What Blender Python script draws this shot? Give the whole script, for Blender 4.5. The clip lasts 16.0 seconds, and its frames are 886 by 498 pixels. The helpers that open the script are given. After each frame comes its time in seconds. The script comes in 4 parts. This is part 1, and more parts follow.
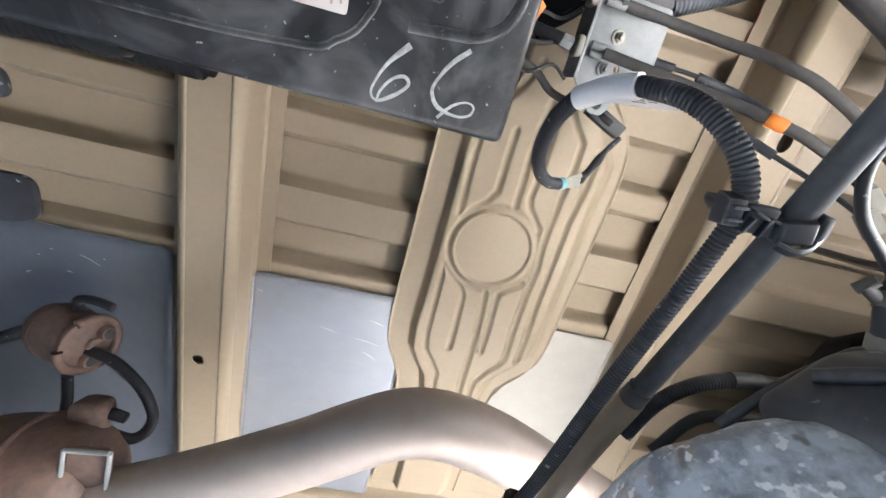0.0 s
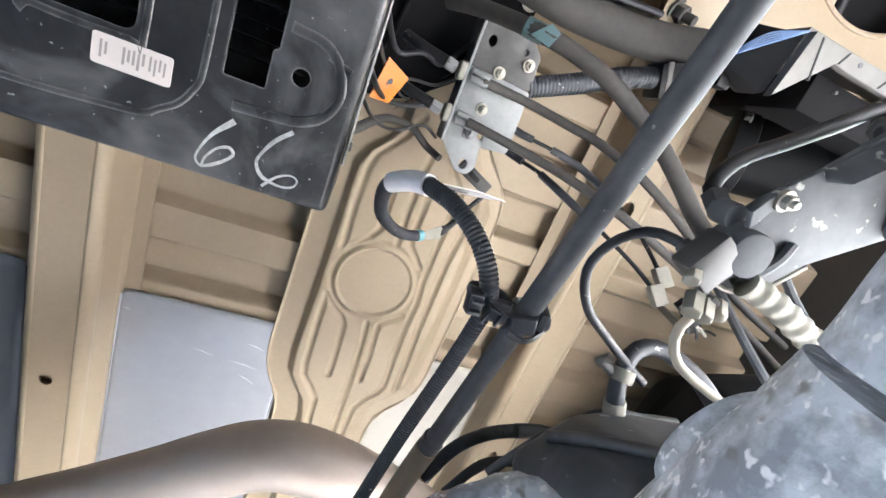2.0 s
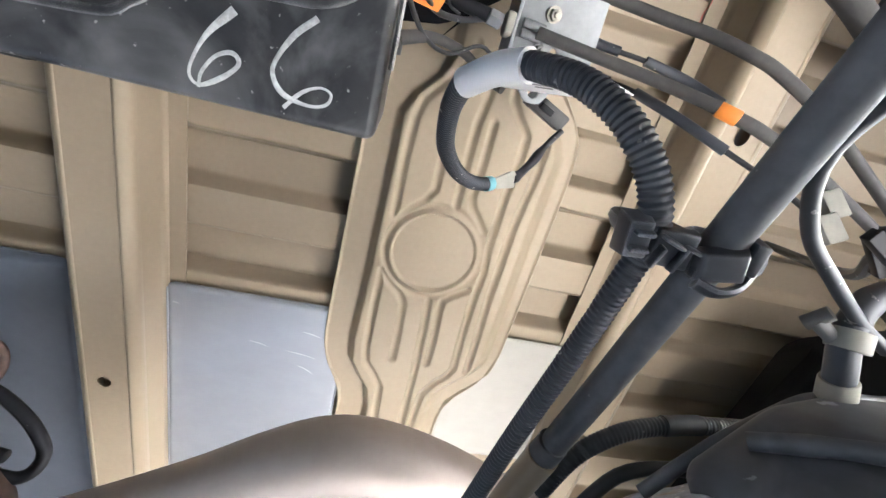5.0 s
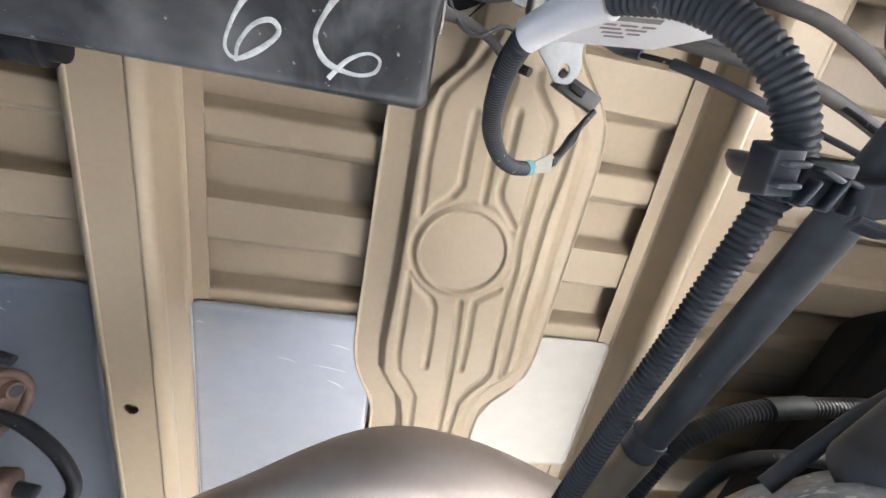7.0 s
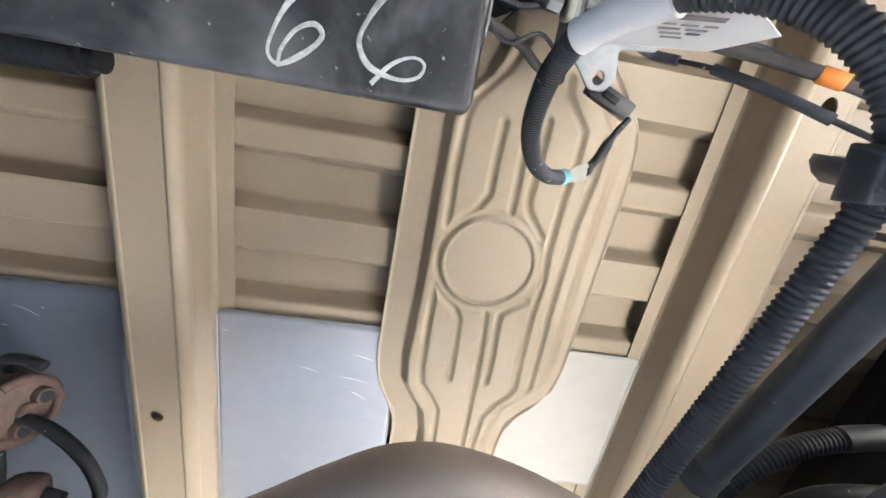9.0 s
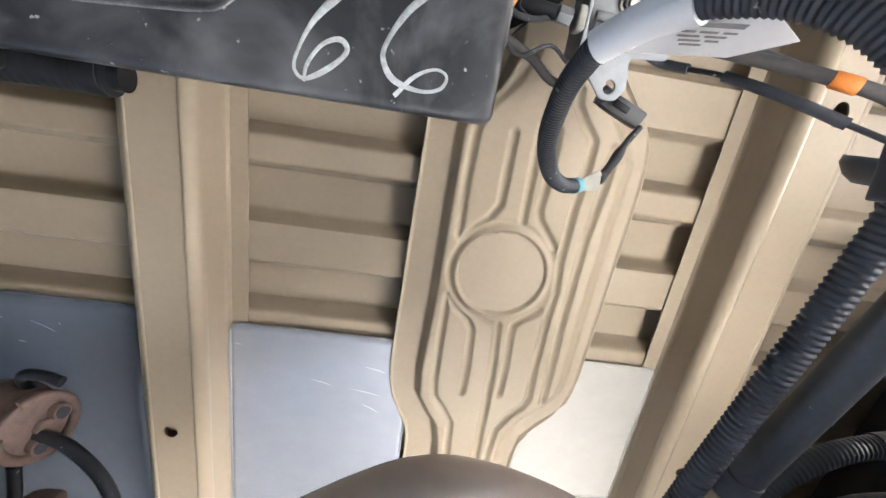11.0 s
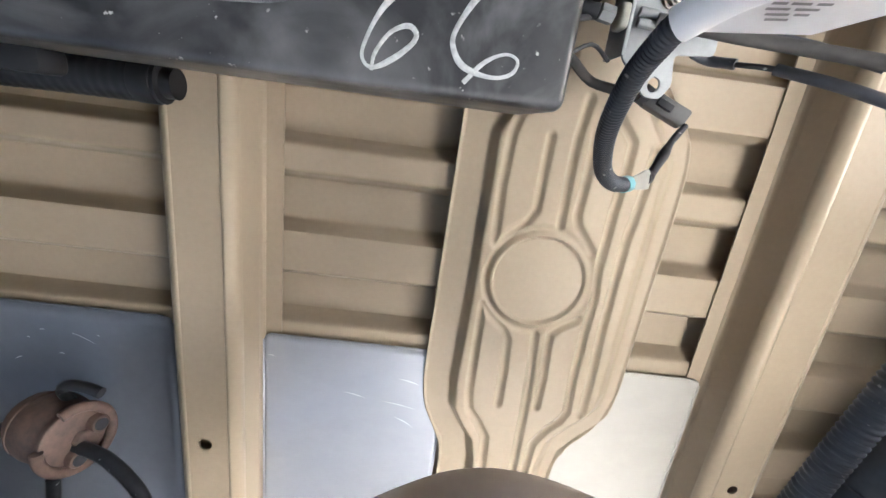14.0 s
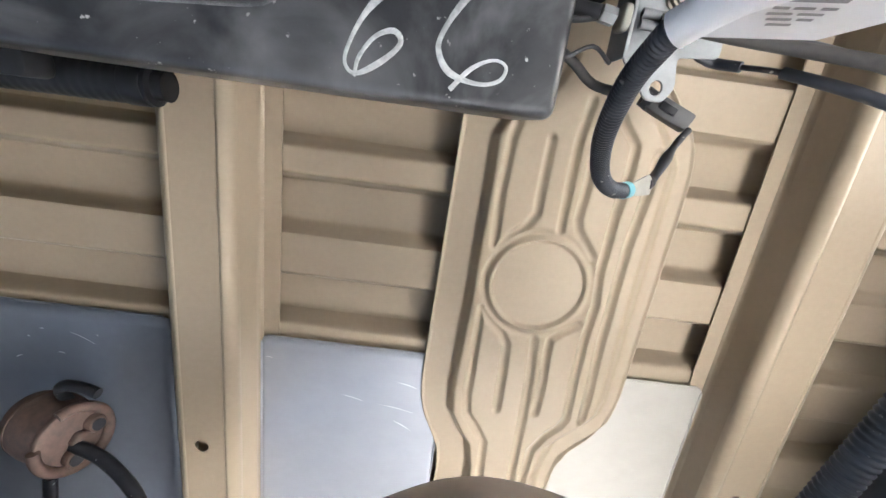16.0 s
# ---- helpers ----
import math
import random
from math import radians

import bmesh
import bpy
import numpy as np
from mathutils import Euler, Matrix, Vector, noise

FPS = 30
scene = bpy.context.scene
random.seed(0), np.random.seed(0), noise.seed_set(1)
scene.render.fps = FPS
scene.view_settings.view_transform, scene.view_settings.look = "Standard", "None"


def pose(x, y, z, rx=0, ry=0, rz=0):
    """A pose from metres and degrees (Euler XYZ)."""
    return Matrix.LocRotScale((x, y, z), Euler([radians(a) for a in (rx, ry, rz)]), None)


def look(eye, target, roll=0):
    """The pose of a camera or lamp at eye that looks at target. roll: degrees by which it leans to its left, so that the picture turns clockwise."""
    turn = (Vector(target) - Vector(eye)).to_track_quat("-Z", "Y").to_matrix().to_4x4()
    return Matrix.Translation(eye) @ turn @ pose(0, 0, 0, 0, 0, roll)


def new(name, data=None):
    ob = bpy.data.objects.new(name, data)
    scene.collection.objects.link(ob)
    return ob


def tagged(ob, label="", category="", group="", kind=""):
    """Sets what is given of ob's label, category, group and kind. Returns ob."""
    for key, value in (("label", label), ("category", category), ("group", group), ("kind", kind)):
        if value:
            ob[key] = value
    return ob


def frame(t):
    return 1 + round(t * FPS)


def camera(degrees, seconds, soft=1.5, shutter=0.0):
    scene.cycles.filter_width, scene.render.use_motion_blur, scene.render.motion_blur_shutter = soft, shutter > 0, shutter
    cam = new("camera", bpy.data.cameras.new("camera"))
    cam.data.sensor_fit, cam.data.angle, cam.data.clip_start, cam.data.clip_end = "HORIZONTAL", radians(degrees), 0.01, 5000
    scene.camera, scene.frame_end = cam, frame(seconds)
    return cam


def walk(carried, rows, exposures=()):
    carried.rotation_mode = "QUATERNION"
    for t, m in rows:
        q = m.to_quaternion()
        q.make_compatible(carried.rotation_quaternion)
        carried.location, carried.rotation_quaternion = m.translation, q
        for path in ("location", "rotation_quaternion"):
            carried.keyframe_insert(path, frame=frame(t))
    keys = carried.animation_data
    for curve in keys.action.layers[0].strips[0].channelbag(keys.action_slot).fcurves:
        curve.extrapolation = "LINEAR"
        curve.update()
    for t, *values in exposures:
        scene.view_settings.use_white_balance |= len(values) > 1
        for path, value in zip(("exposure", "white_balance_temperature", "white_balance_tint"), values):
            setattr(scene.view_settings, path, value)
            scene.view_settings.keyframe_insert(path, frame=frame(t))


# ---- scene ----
cam = camera(94.1, 16.0)
PATH = [
    (0, (-0.099, -0.016, 0.305), (0.161, 0.729, 2.143), -5.6),
    (0.5, (-0.092, -0.018, 0.295), (0.241, 0.714, 2.126), -9.7),
    (1, (-0.079, -0.036, 0.296), (0.302, 0.655, 2.134), -12.8),
    (1.5, (-0.055, -0.051, 0.282), (0.409, 0.612, 2.111), -17.4),
    (2, (-0.045, -0.075, 0.287), (0.49, 0.535, 2.114), -21.4),
    (2.5, (-0.043, -0.09, 0.285), (0.568, 0.473, 2.104), -25.1),
    (3, (-0.031, -0.104, 0.292), (0.603, 0.456, 2.104), -25.0),
    (3.5, (-0.033, -0.123, 0.293), (0.577, 0.445, 2.111), -23.5),
    (4, (-0.042, -0.091, 0.313), (0.475, 0.563, 2.131), -17.0),
    (4.5, (-0.042, -0.047, 0.339), (0.341, 0.709, 2.151), -10.0),
    (7, (-0.062, -0.001, 0.366), (0.245, 0.722, 2.205), -13.8),
    (7.5, (-0.063, 0.002, 0.367), (0.222, 0.714, 2.214), -12.0),
    (8, (-0.064, 0.002, 0.371), (0.192, 0.715, 2.222), -9.9),
    (8.5, (-0.064, 0.003, 0.372), (0.169, 0.716, 2.226), -8.5),
    (9, (-0.071, 0.003, 0.374), (0.151, 0.696, 2.236), -8.5),
    (11.5, (-0.08, 0.006, 0.373), (0.088, 0.635, 2.264), -7.0),
    (12, (-0.084, 0.007, 0.376), (0.062, 0.618, 2.275), -5.9),
    (12.5, (-0.086, 0.008, 0.376), (0.048, 0.608, 2.279), -5.3),
    (13, (-0.087, 0.008, 0.378), (0.035, 0.598, 2.285), -4.6),
    (13.5, (-0.097, 0.009, 0.381), (0.009, 0.588, 2.293), -3.2),
    (14, (-0.096, 0.018, 0.378), (0.006, 0.602, 2.288), -2.7),
    (14.5, (-0.082, 0.007, 0.375), (0.028, 0.593, 2.284), -3.0),
    (15, (-0.093, 0.007, 0.384), (-0.001, 0.58, 2.298), -1.3),
    (15.5, (-0.087, 0.016, 0.379), (-0.004, 0.608, 2.288), -0.0),
    (16, (-0.089, 0.014, 0.384), (-0.014, 0.607, 2.292), 0.4),
]
walk(cam, [(t, look(eye, target, roll)) for t, eye, target, roll in PATH], [(0, 6.65, 5900, 10), (2.0, 6.75, 5900, 10), (3.5, 6.65, 5900, 10), (4.5, 6.72, 5900, 10), (8.0, 6.75, 5900, 10), (16, 6.75, 5900, 10)])

# ---- world, sun, exposure ----
world = bpy.data.worlds.new("outdoor_sky")
scene.world = world
world.use_nodes = True
wn = world.node_tree
sky = wn.nodes.new("ShaderNodeTexSky")
sky.sky_type, sky.sun_disc = "NISHITA", False
SUN_UP, SUN_TURN = radians(38), radians(102)
sky.sun_elevation, sky.sun_rotation = SUN_UP, SUN_TURN
wn.links.new(sky.outputs["Color"], wn.nodes["Background"].inputs["Color"])
wn.nodes["Background"].inputs["Strength"].default_value = 0.05
sun = new("sun", bpy.data.lights.new("sun", "SUN"))
sun.data.energy, sun.data.angle, sun.data.color = 5.0, radians(0.6), (1.0, 0.965, 0.93)
SUN_FROM = Vector((math.sin(SUN_TURN) * math.cos(SUN_UP), math.cos(SUN_TURN) * math.cos(SUN_UP), math.sin(SUN_UP)))
sun.matrix_world = look(SUN_FROM * 10, (0, 0, 0))


# ---- materials ----
def material(name, color, rough=0.5, metal=0.0, color2=None, grain=40.0, stain=3.0, amount=0.5, bump=0.1, spots=None, spot_scale=90.0, spot_cut=0.72, coat=0.0, stretch=(1, 1, 1), flecks=None, dust=None, worn=None, spec=0.5):
    """A surface with fine grain, broad stains, relief and, where given, specks of a second substance."""
    m = bpy.data.materials.new(name)
    m.use_nodes = True
    nt = m.node_tree
    N, L = nt.nodes, nt.links
    b = N["Principled BSDF"]
    co = N.new("ShaderNodeTexCoord")
    mp = N.new("ShaderNodeMapping")
    mp.inputs["Scale"].default_value = stretch
    L.new(co.outputs["Object"], mp.inputs["Vector"])
    fine, broad = N.new("ShaderNodeTexNoise"), N.new("ShaderNodeTexNoise")
    for n, sc, det in ((fine, grain, 8), (broad, stain, 5)):
        n.inputs["Scale"].default_value, n.inputs["Detail"].default_value, n.inputs["Roughness"].default_value = sc, det, 0.62
        L.new(mp.outputs["Vector"], n.inputs["Vector"])
    both = N.new("ShaderNodeMath")
    both.operation = "MULTIPLY_ADD"
    L.new(fine.outputs["Fac"], both.inputs[0])
    both.inputs[1].default_value = 0.45
    half = N.new("ShaderNodeMath")
    half.operation = "MULTIPLY"
    L.new(broad.outputs["Fac"], half.inputs[0])
    half.inputs[1].default_value = 0.55
    L.new(half.outputs[0], both.inputs[2])
    ramp = N.new("ShaderNodeValToRGB")
    c2 = color2 or tuple(c * 0.72 for c in color)
    lo, hi = 0.5 - 0.28 * (1.1 - amount), 0.5 + 0.28 * (1.1 - amount)
    ramp.color_ramp.elements[0].position, ramp.color_ramp.elements[0].color = lo, (*c2, 1)
    ramp.color_ramp.elements[1].position, ramp.color_ramp.elements[1].color = hi, (*color, 1)
    L.new(both.outputs[0], ramp.inputs["Fac"])
    out = ramp.outputs["Color"]
    if spots:
        sp = N.new("ShaderNodeTexNoise")
        sp.inputs["Scale"].default_value, sp.inputs["Detail"].default_value = spot_scale, 4
        L.new(mp.outputs["Vector"], sp.inputs["Vector"])
        sr = N.new("ShaderNodeValToRGB")
        sr.color_ramp.elements[0].position, sr.color_ramp.elements[1].position = spot_cut, spot_cut + 0.05
        L.new(sp.outputs["Fac"], sr.inputs["Fac"])
        mix = N.new("ShaderNodeMix")
        mix.data_type = "RGBA"
        L.new(sr.outputs["Color"], mix.inputs["Factor"])
        L.new(out, mix.inputs[6])
        mix.inputs[7].default_value = (*spots, 1)
        out = mix.outputs[2]
    if flecks:
        for sc, cut_at, tone in ((150.0, 0.60, flecks), (70.0, 0.63, tuple(c * 0.25 for c in flecks))):
            fn = N.new("ShaderNodeTexNoise")
            fn.inputs["Scale"].default_value, fn.inputs["Detail"].default_value = sc, 2
            L.new(co.outputs["Object"], fn.inputs["Vector"])
            fr = N.new("ShaderNodeValToRGB")
            fr.color_ramp.elements[0].position, fr.color_ramp.elements[1].position = cut_at, cut_at + 0.06
            L.new(fn.outputs["Fac"], fr.inputs["Fac"])
            mix = N.new("ShaderNodeMix")
            mix.data_type = "RGBA"
            L.new(fr.outputs["Color"], mix.inputs["Factor"])
            L.new(out, mix.inputs[6])
            mix.inputs[7].default_value = (*tone, 1)
            out = mix.outputs[2]
    if dust:
        dn = N.new("ShaderNodeTexNoise")
        dn.inputs["Scale"].default_value, dn.inputs["Detail"].default_value, dn.inputs["Distortion"].default_value = 17.0, 8, 1.6
        L.new(co.outputs["Object"], dn.inputs["Vector"])
        dr = N.new("ShaderNodeMapRange")
        dr.inputs["From Min"].default_value, dr.inputs["From Max"].default_value, dr.inputs["To Max"].default_value = 0.47, 0.75, 0.75
        L.new(dn.outputs["Fac"], dr.inputs["Value"])
        mix = N.new("ShaderNodeMix")
        mix.data_type = "RGBA"
        L.new(dr.outputs[0], mix.inputs["Factor"])
        L.new(out, mix.inputs[6])
        mix.inputs[7].default_value = (*dust, 1)
        out = mix.outputs[2]
    if worn:
        bv, ge, dt = N.new("ShaderNodeBevel"), N.new("ShaderNodeNewGeometry"), N.new("ShaderNodeVectorMath")
        bv.samples = 4
        bv.inputs["Radius"].default_value = 0.002
        dt.operation = "DOT_PRODUCT"
        L.new(bv.outputs["Normal"], dt.inputs[0])
        L.new(ge.outputs["Normal"], dt.inputs[1])
        er = N.new("ShaderNodeMapRange")
        er.inputs["From Min"].default_value, er.inputs["From Max"].default_value = 0.995, 0.88
        L.new(dt.outputs["Value"], er.inputs["Value"])
        rub = N.new("ShaderNodeMapRange")
        rub.inputs["From Min"].default_value, rub.inputs["From Max"].default_value, rub.inputs["To Max"].default_value = 0.40, 0.62, 0.8
        L.new(both.outputs[0], rub.inputs["Value"])
        em = N.new("ShaderNodeMath")
        em.operation = "MULTIPLY"
        L.new(er.outputs[0], em.inputs[0])
        L.new(rub.outputs[0], em.inputs[1])
        mix = N.new("ShaderNodeMix")
        mix.data_type = "RGBA"
        L.new(em.outputs[0], mix.inputs["Factor"])
        L.new(out, mix.inputs[6])
        mix.inputs[7].default_value = (*worn, 1)
        out = mix.outputs[2]
    L.new(out, b.inputs["Base Color"])
    rr = N.new("ShaderNodeMapRange")
    rr.inputs["To Min"].default_value, rr.inputs["To Max"].default_value = max(0.03, rough - 0.12), min(1, rough + 0.12)
    L.new(both.outputs[0], rr.inputs["Value"])
    L.new(rr.outputs[0], b.inputs["Roughness"])
    b.inputs["Metallic"].default_value = metal
    b.inputs["Specular IOR Level"].default_value = spec
    b.inputs["Coat Weight"].default_value = coat
    if bump:
        bp = N.new("ShaderNodeBump")
        bp.inputs["Strength"].default_value, bp.inputs["Distance"].default_value = bump, 0.002
        L.new(both.outputs[0], bp.inputs["Height"])
        L.new(bp.outputs["Normal"], b.inputs["Normal"])
    return m


PAINT = material("bronze_beige_body_paint", (0.282, 0.225, 0.157), 0.45, 0.05, (0.242, 0.191, 0.131), 160, 5, 0.3, 0.04, spec=0.25)
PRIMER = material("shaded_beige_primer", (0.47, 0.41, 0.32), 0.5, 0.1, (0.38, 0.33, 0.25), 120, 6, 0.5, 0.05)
BLOCKER_DARK = material("dark_light_blocker", (0.07, 0.066, 0.06), 0.7, 0, (0.045, 0.043, 0.04), 60, 5, 0.5, 0.2)
FOIL = material("aluminium_heat_foil", (0.335, 0.337, 0.352), 0.38, 0.5, (0.275, 0.28, 0.30), 30, 4, 0.3, 0.04, stretch=(1, 1.6, 1))
FOIL_SMALL = material("creamy_heat_foil", (0.35, 0.325, 0.285), 0.55, 0.2, (0.28, 0.26, 0.228), 30, 4, 0.3, 0.04, stretch=(1, 1.6, 1))
# Foil again, its dark bluish reflection put into the base colour.
FOIL_DARK_REFLECTION = material("heat_foil_with_dark_reflection", (0.135, 0.147, 0.168), 0.4, 0.3, (0.105, 0.115, 0.133), 60, 5, 0.4, 0.0)
SCRATCH = material("bright_scratched_aluminium", (0.62, 0.62, 0.63), 0.5, 0.3, None, 300, 40, 0.6, 0.0)
STEEL = material("tan_stainless_exhaust_steel", (0.45, 0.385, 0.34), 0.5, 0.5, (0.37, 0.31, 0.27), 70, 7, 0.4, 0.03)
RUSTY = material("rusted_brown_steel", (0.125, 0.076, 0.055), 0.7, 0.1, (0.058, 0.039, 0.031), 120, 18, 0.7, 0.35)
RUST_ORANGE = material("orange_surface_rust", (0.42, 0.155, 0.065), 0.7, 0.0, (0.27, 0.10, 0.045), 140, 14, 0.6, 0.15)
DARK_STEEL = material("dark_dusty_coated_steel", (0.024, 0.0245, 0.026), 0.36, 0.15, (0.007, 0.0073, 0.0085), 60, 24, 0.7, 0.15, spots=(0.30, 0.295, 0.28), spot_scale=260, spot_cut=0.69, dust=(0.105, 0.105, 0.106), worn=(0.26, 0.255, 0.245))
# Matt black: tank shield plastic, also painted shade and the light blockers.
SHIELD_AND_SHADE = material("matt_black_shield_and_shade", (0.006, 0.006, 0.0065), 0.9, 0, (0.004, 0.004, 0.0045), 60, 12, 0.5, 0.1)
SHIELD_AND_SHADE.node_tree.nodes["Principled BSDF"].inputs["Specular IOR Level"].default_value = 0.15
RUBBER = material("black_rubber", (0.015, 0.015, 0.0165), 0.55, 0, (0.012, 0.012, 0.013), 180, 25, 0.5, 0.1, spots=(0.25, 0.24, 0.22), spot_scale=150, spot_cut=0.68)
CLIP = material("worn_black_clip_plastic", (0.03, 0.032, 0.038), 0.42, 0, (0.016, 0.017, 0.02), 90, 20, 0.5, 0.08, spots=(0.2, 0.2, 0.2), spot_scale=150, spot_cut=0.70, worn=(0.22, 0.225, 0.24))
LOOM = material("dusty_black_conduit_plastic", (0.036, 0.039, 0.046), 0.5, 0, (0.019, 0.0205, 0.024), 90, 20, 0.5, 0.08, spots=(0.3, 0.29, 0.27), spot_scale=150, spot_cut=0.68)
DUSTY_RUBBER = material("dust_grey_rubber", (0.046, 0.042, 0.036), 0.8, 0, (0.021, 0.0195, 0.018), 140, 22, 0.6, 0.15)
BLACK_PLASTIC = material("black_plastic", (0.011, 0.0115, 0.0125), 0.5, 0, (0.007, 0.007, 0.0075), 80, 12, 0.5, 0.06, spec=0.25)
GREY_PLASTIC = material("grey_moulded_plastic", (0.15, 0.145, 0.135), 0.6, 0, (0.11, 0.106, 0.10), 90, 12, 0.5, 0.06, spec=0.2)
DUSTY_STEEL = material("dusty_grey_steel", (0.11, 0.114, 0.118), 0.8, 0.0, (0.075, 0.078, 0.082), 80, 18, 0.7, 0.2, spots=(0.30, 0.295, 0.28), spot_scale=120, spot_cut=0.64, spec=0.15)
ZINC = material("zinc_plated_steel", (0.225, 0.23, 0.228), 0.55, 0.3, (0.165, 0.168, 0.168), 120, 15, 0.5, 0.05)
ZINC_DARK = material("grey_phosphated_steel", (0.075, 0.073, 0.069), 0.55, 0.3, (0.045, 0.044, 0.042), 120, 15, 0.5, 0.06)
BOLT_STEEL = material("yellow_zinc_bolt_steel", (0.32, 0.30, 0.255), 0.45, 0.4, (0.22, 0.205, 0.17), 200, 40, 0.5, 0.05)
CAST = material("scaly_cast_iron", (0.55, 0.60, 0.65), 0.5, 0.1, (0.26, 0.29, 0.33), 110, 34, 0.85, 0.7, spots=(0.42, 0.30, 0.22), spot_scale=20, spot_cut=0.58, flecks=(0.85, 0.86, 0.87))
CAST_BLACK = material("black_painted_steel", (0.03, 0.031, 0.034), 0.4, 0.2, (0.016, 0.016, 0.018), 70, 16, 0.6, 0.2, spots=(0.25, 0.25, 0.26), spot_scale=110, spot_cut=0.68, spec=0.25)
WHITE_TAPE = material("white_label_film", (0.50, 0.455, 0.43), 0.45, 0, (0.43, 0.39, 0.37), 60, 14, 0.4, 0.03)
PAPER = material("white_label_paper", (0.80, 0.77, 0.76), 0.5, 0, (0.70, 0.67, 0.66), 60, 14, 0.4, 0.03)
CREAM = material("cream_plastic", (0.25, 0.235, 0.195), 0.6, 0, (0.16, 0.15, 0.125), 80, 20, 0.5, 0.05)
TEAL = material("teal_tape", (0.075, 0.125, 0.132), 0.35, 0, (0.045, 0.085, 0.092), 90, 30, 0.5, 0.03)
CYAN = material("cyan_tape", (0.14, 0.34, 0.38), 0.4, 0, None, 90, 30, 0.3, 0.02)
ORANGE = material("orange_label", (0.55, 0.17, 0.02), 0.5, 0, (0.45, 0.13, 0.015), 70, 20, 0.4, 0.02)
GREEN = material("green_plastic", (0.05, 0.45, 0.2), 0.4, 0, None, 70, 20, 0.4, 0.02)
STRAND = material("pale_blue_plastic_strand", (0.25, 0.36, 0.62), 0.4, 0, (0.18, 0.28, 0.5), 90, 30, 0.4, 0.02)
FADED_INK = material("faded_label_print", (0.19, 0.175, 0.17), 0.6, 0, (0.26, 0.24, 0.23), 200, 40, 0.6, 0.0)
GUSSET = material("dusty_black_welded_steel", (0.062, 0.066, 0.071), 0.5, 0.1, (0.030, 0.032, 0.035), 60, 12, 0.6, 0.25, spots=(0.22, 0.23, 0.25), spot_scale=110, spot_cut=0.68, dust=(0.10, 0.105, 0.115))
RED = material("red_thread", (0.35, 0.06, 0.04), 0.6, 0, None, 90, 20, 0.3, 0.0)
INK = material("dark_print", (0.05, 0.05, 0.055), 0.6, 0, None, 90, 20, 0.3, 0.0)
MARKER = material("white_paint_marker", (0.26, 0.26, 0.25), 0.6, 0, (0.45, 0.45, 0.44), 420, 60, 0.8, 0.1)
GROUND = material("dry_asphalt", (0.205, 0.195, 0.182), 0.85, 0, (0.15, 0.143, 0.134), 12, 1.3, 0.5, 0.3)


# ---- mesh helpers ----
def thing(name, label, category, at=(0, 0, 0), group="", kind=""):
    ob = new(name)
    ob.empty_display_size = 0.02
    ob.location = at
    return tagged(ob, label, category, group, kind)


def mesh_ob(name, bm, mat, smooth=True, angle=40):
    bmesh.ops.recalc_face_normals(bm, faces=bm.faces)
    me = bpy.data.meshes.new(name)
    bm.to_mesh(me)
    bm.free()
    for mm in (mat if isinstance(mat, (list, tuple)) else (mat,)):
        me.materials.append(mm)
    if smooth:
        me.polygons.foreach_set("use_smooth", [True] * len(me.polygons))
        me.set_sharp_from_angle(angle=radians(angle))
    return new(name, me)


def part(name, bm, mat, parent, label="", smooth=True):
    """One mesh under a thing or a part; its coordinates are the world's."""
    ob = mesh_ob(name, bm, mat, smooth)
    ob.parent = parent
    bpy.context.view_layer.update()
    ob.matrix_parent_inverse = parent.matrix_world.inverted()
    return tagged(ob, label)


def block(x0, x1, y0, y1, z0, z1, bevel=0.0, seg=2):
    bm = bmesh.new()
    bmesh.ops.create_cube(bm, size=1, matrix=Matrix.LocRotScale(((x0 + x1) / 2, (y0 + y1) / 2, (z0 + z1) / 2), None, (abs(x1 - x0), abs(y1 - y0), abs(z1 - z0))))
    if bevel:
        bmesh.ops.bevel(bm, geom=bm.edges[:], offset=bevel, segments=seg, affect="EDGES", profile=0.5)
    return bm


def turn(bm, m):
    bmesh.ops.transform(bm, matrix=m, verts=bm.verts)
    return bm


def merge(*bms):
    out = bmesh.new()
    for b in bms:
        me = bpy.data.meshes.new("scratch")
        b.to_mesh(me)
        b.free()
        out.from_mesh(me)
        bpy.data.meshes.remove(me)
    return out


def cylinder(a, b, r, r2=None, seg=20, bevel=0.0):
    a, b = Vector(a), Vector(b)
    bm = bmesh.new()
    bmesh.ops.create_cone(bm, cap_ends=True, segments=seg, radius1=r, radius2=r if r2 is None else r2, depth=(b - a).length)
    if bevel:
        bmesh.ops.bevel(bm, geom=[e for e in bm.edges if abs(e.verts[0].co.z - e.verts[1].co.z) < 1e-6], offset=bevel, segments=2, affect="EDGES", profile=0.5)
    return turn(bm, Matrix.Translation((a + b) / 2) @ (b - a).to_track_quat("Z", "Y").to_matrix().to_4x4())


def smooth_path(pts, step):
    """A Catmull-Rom curve through the points, in even steps."""
    p = [Vector(q) for q in pts]
    p = [2 * p[0] - p[1], *p, 2 * p[-1] - p[-2]]
    dense = []
    for i in range(1, len(p) - 2):
        for k in range(24):
            t = k / 24
            a, b, c, d = p[i - 1], p[i], p[i + 1], p[i + 2]
            dense.append(0.5 * ((2 * b) + (c - a) * t + (2 * a - 5 * b + 4 * c - d) * t * t + (3 * b - a - 3 * c + d) * t ** 3))
    dense.append(p[-2])
    out, run = [dense[0]], 0.0
    for a, b in zip(dense, dense[1:]):
        seg = (b - a).length
        while seg > 1e-9 and run + seg >= step:
            a = a + (b - a) * ((step - run) / seg)
            out.append(a.copy())
            seg, run = (b - a).length, 0.0
        run += seg
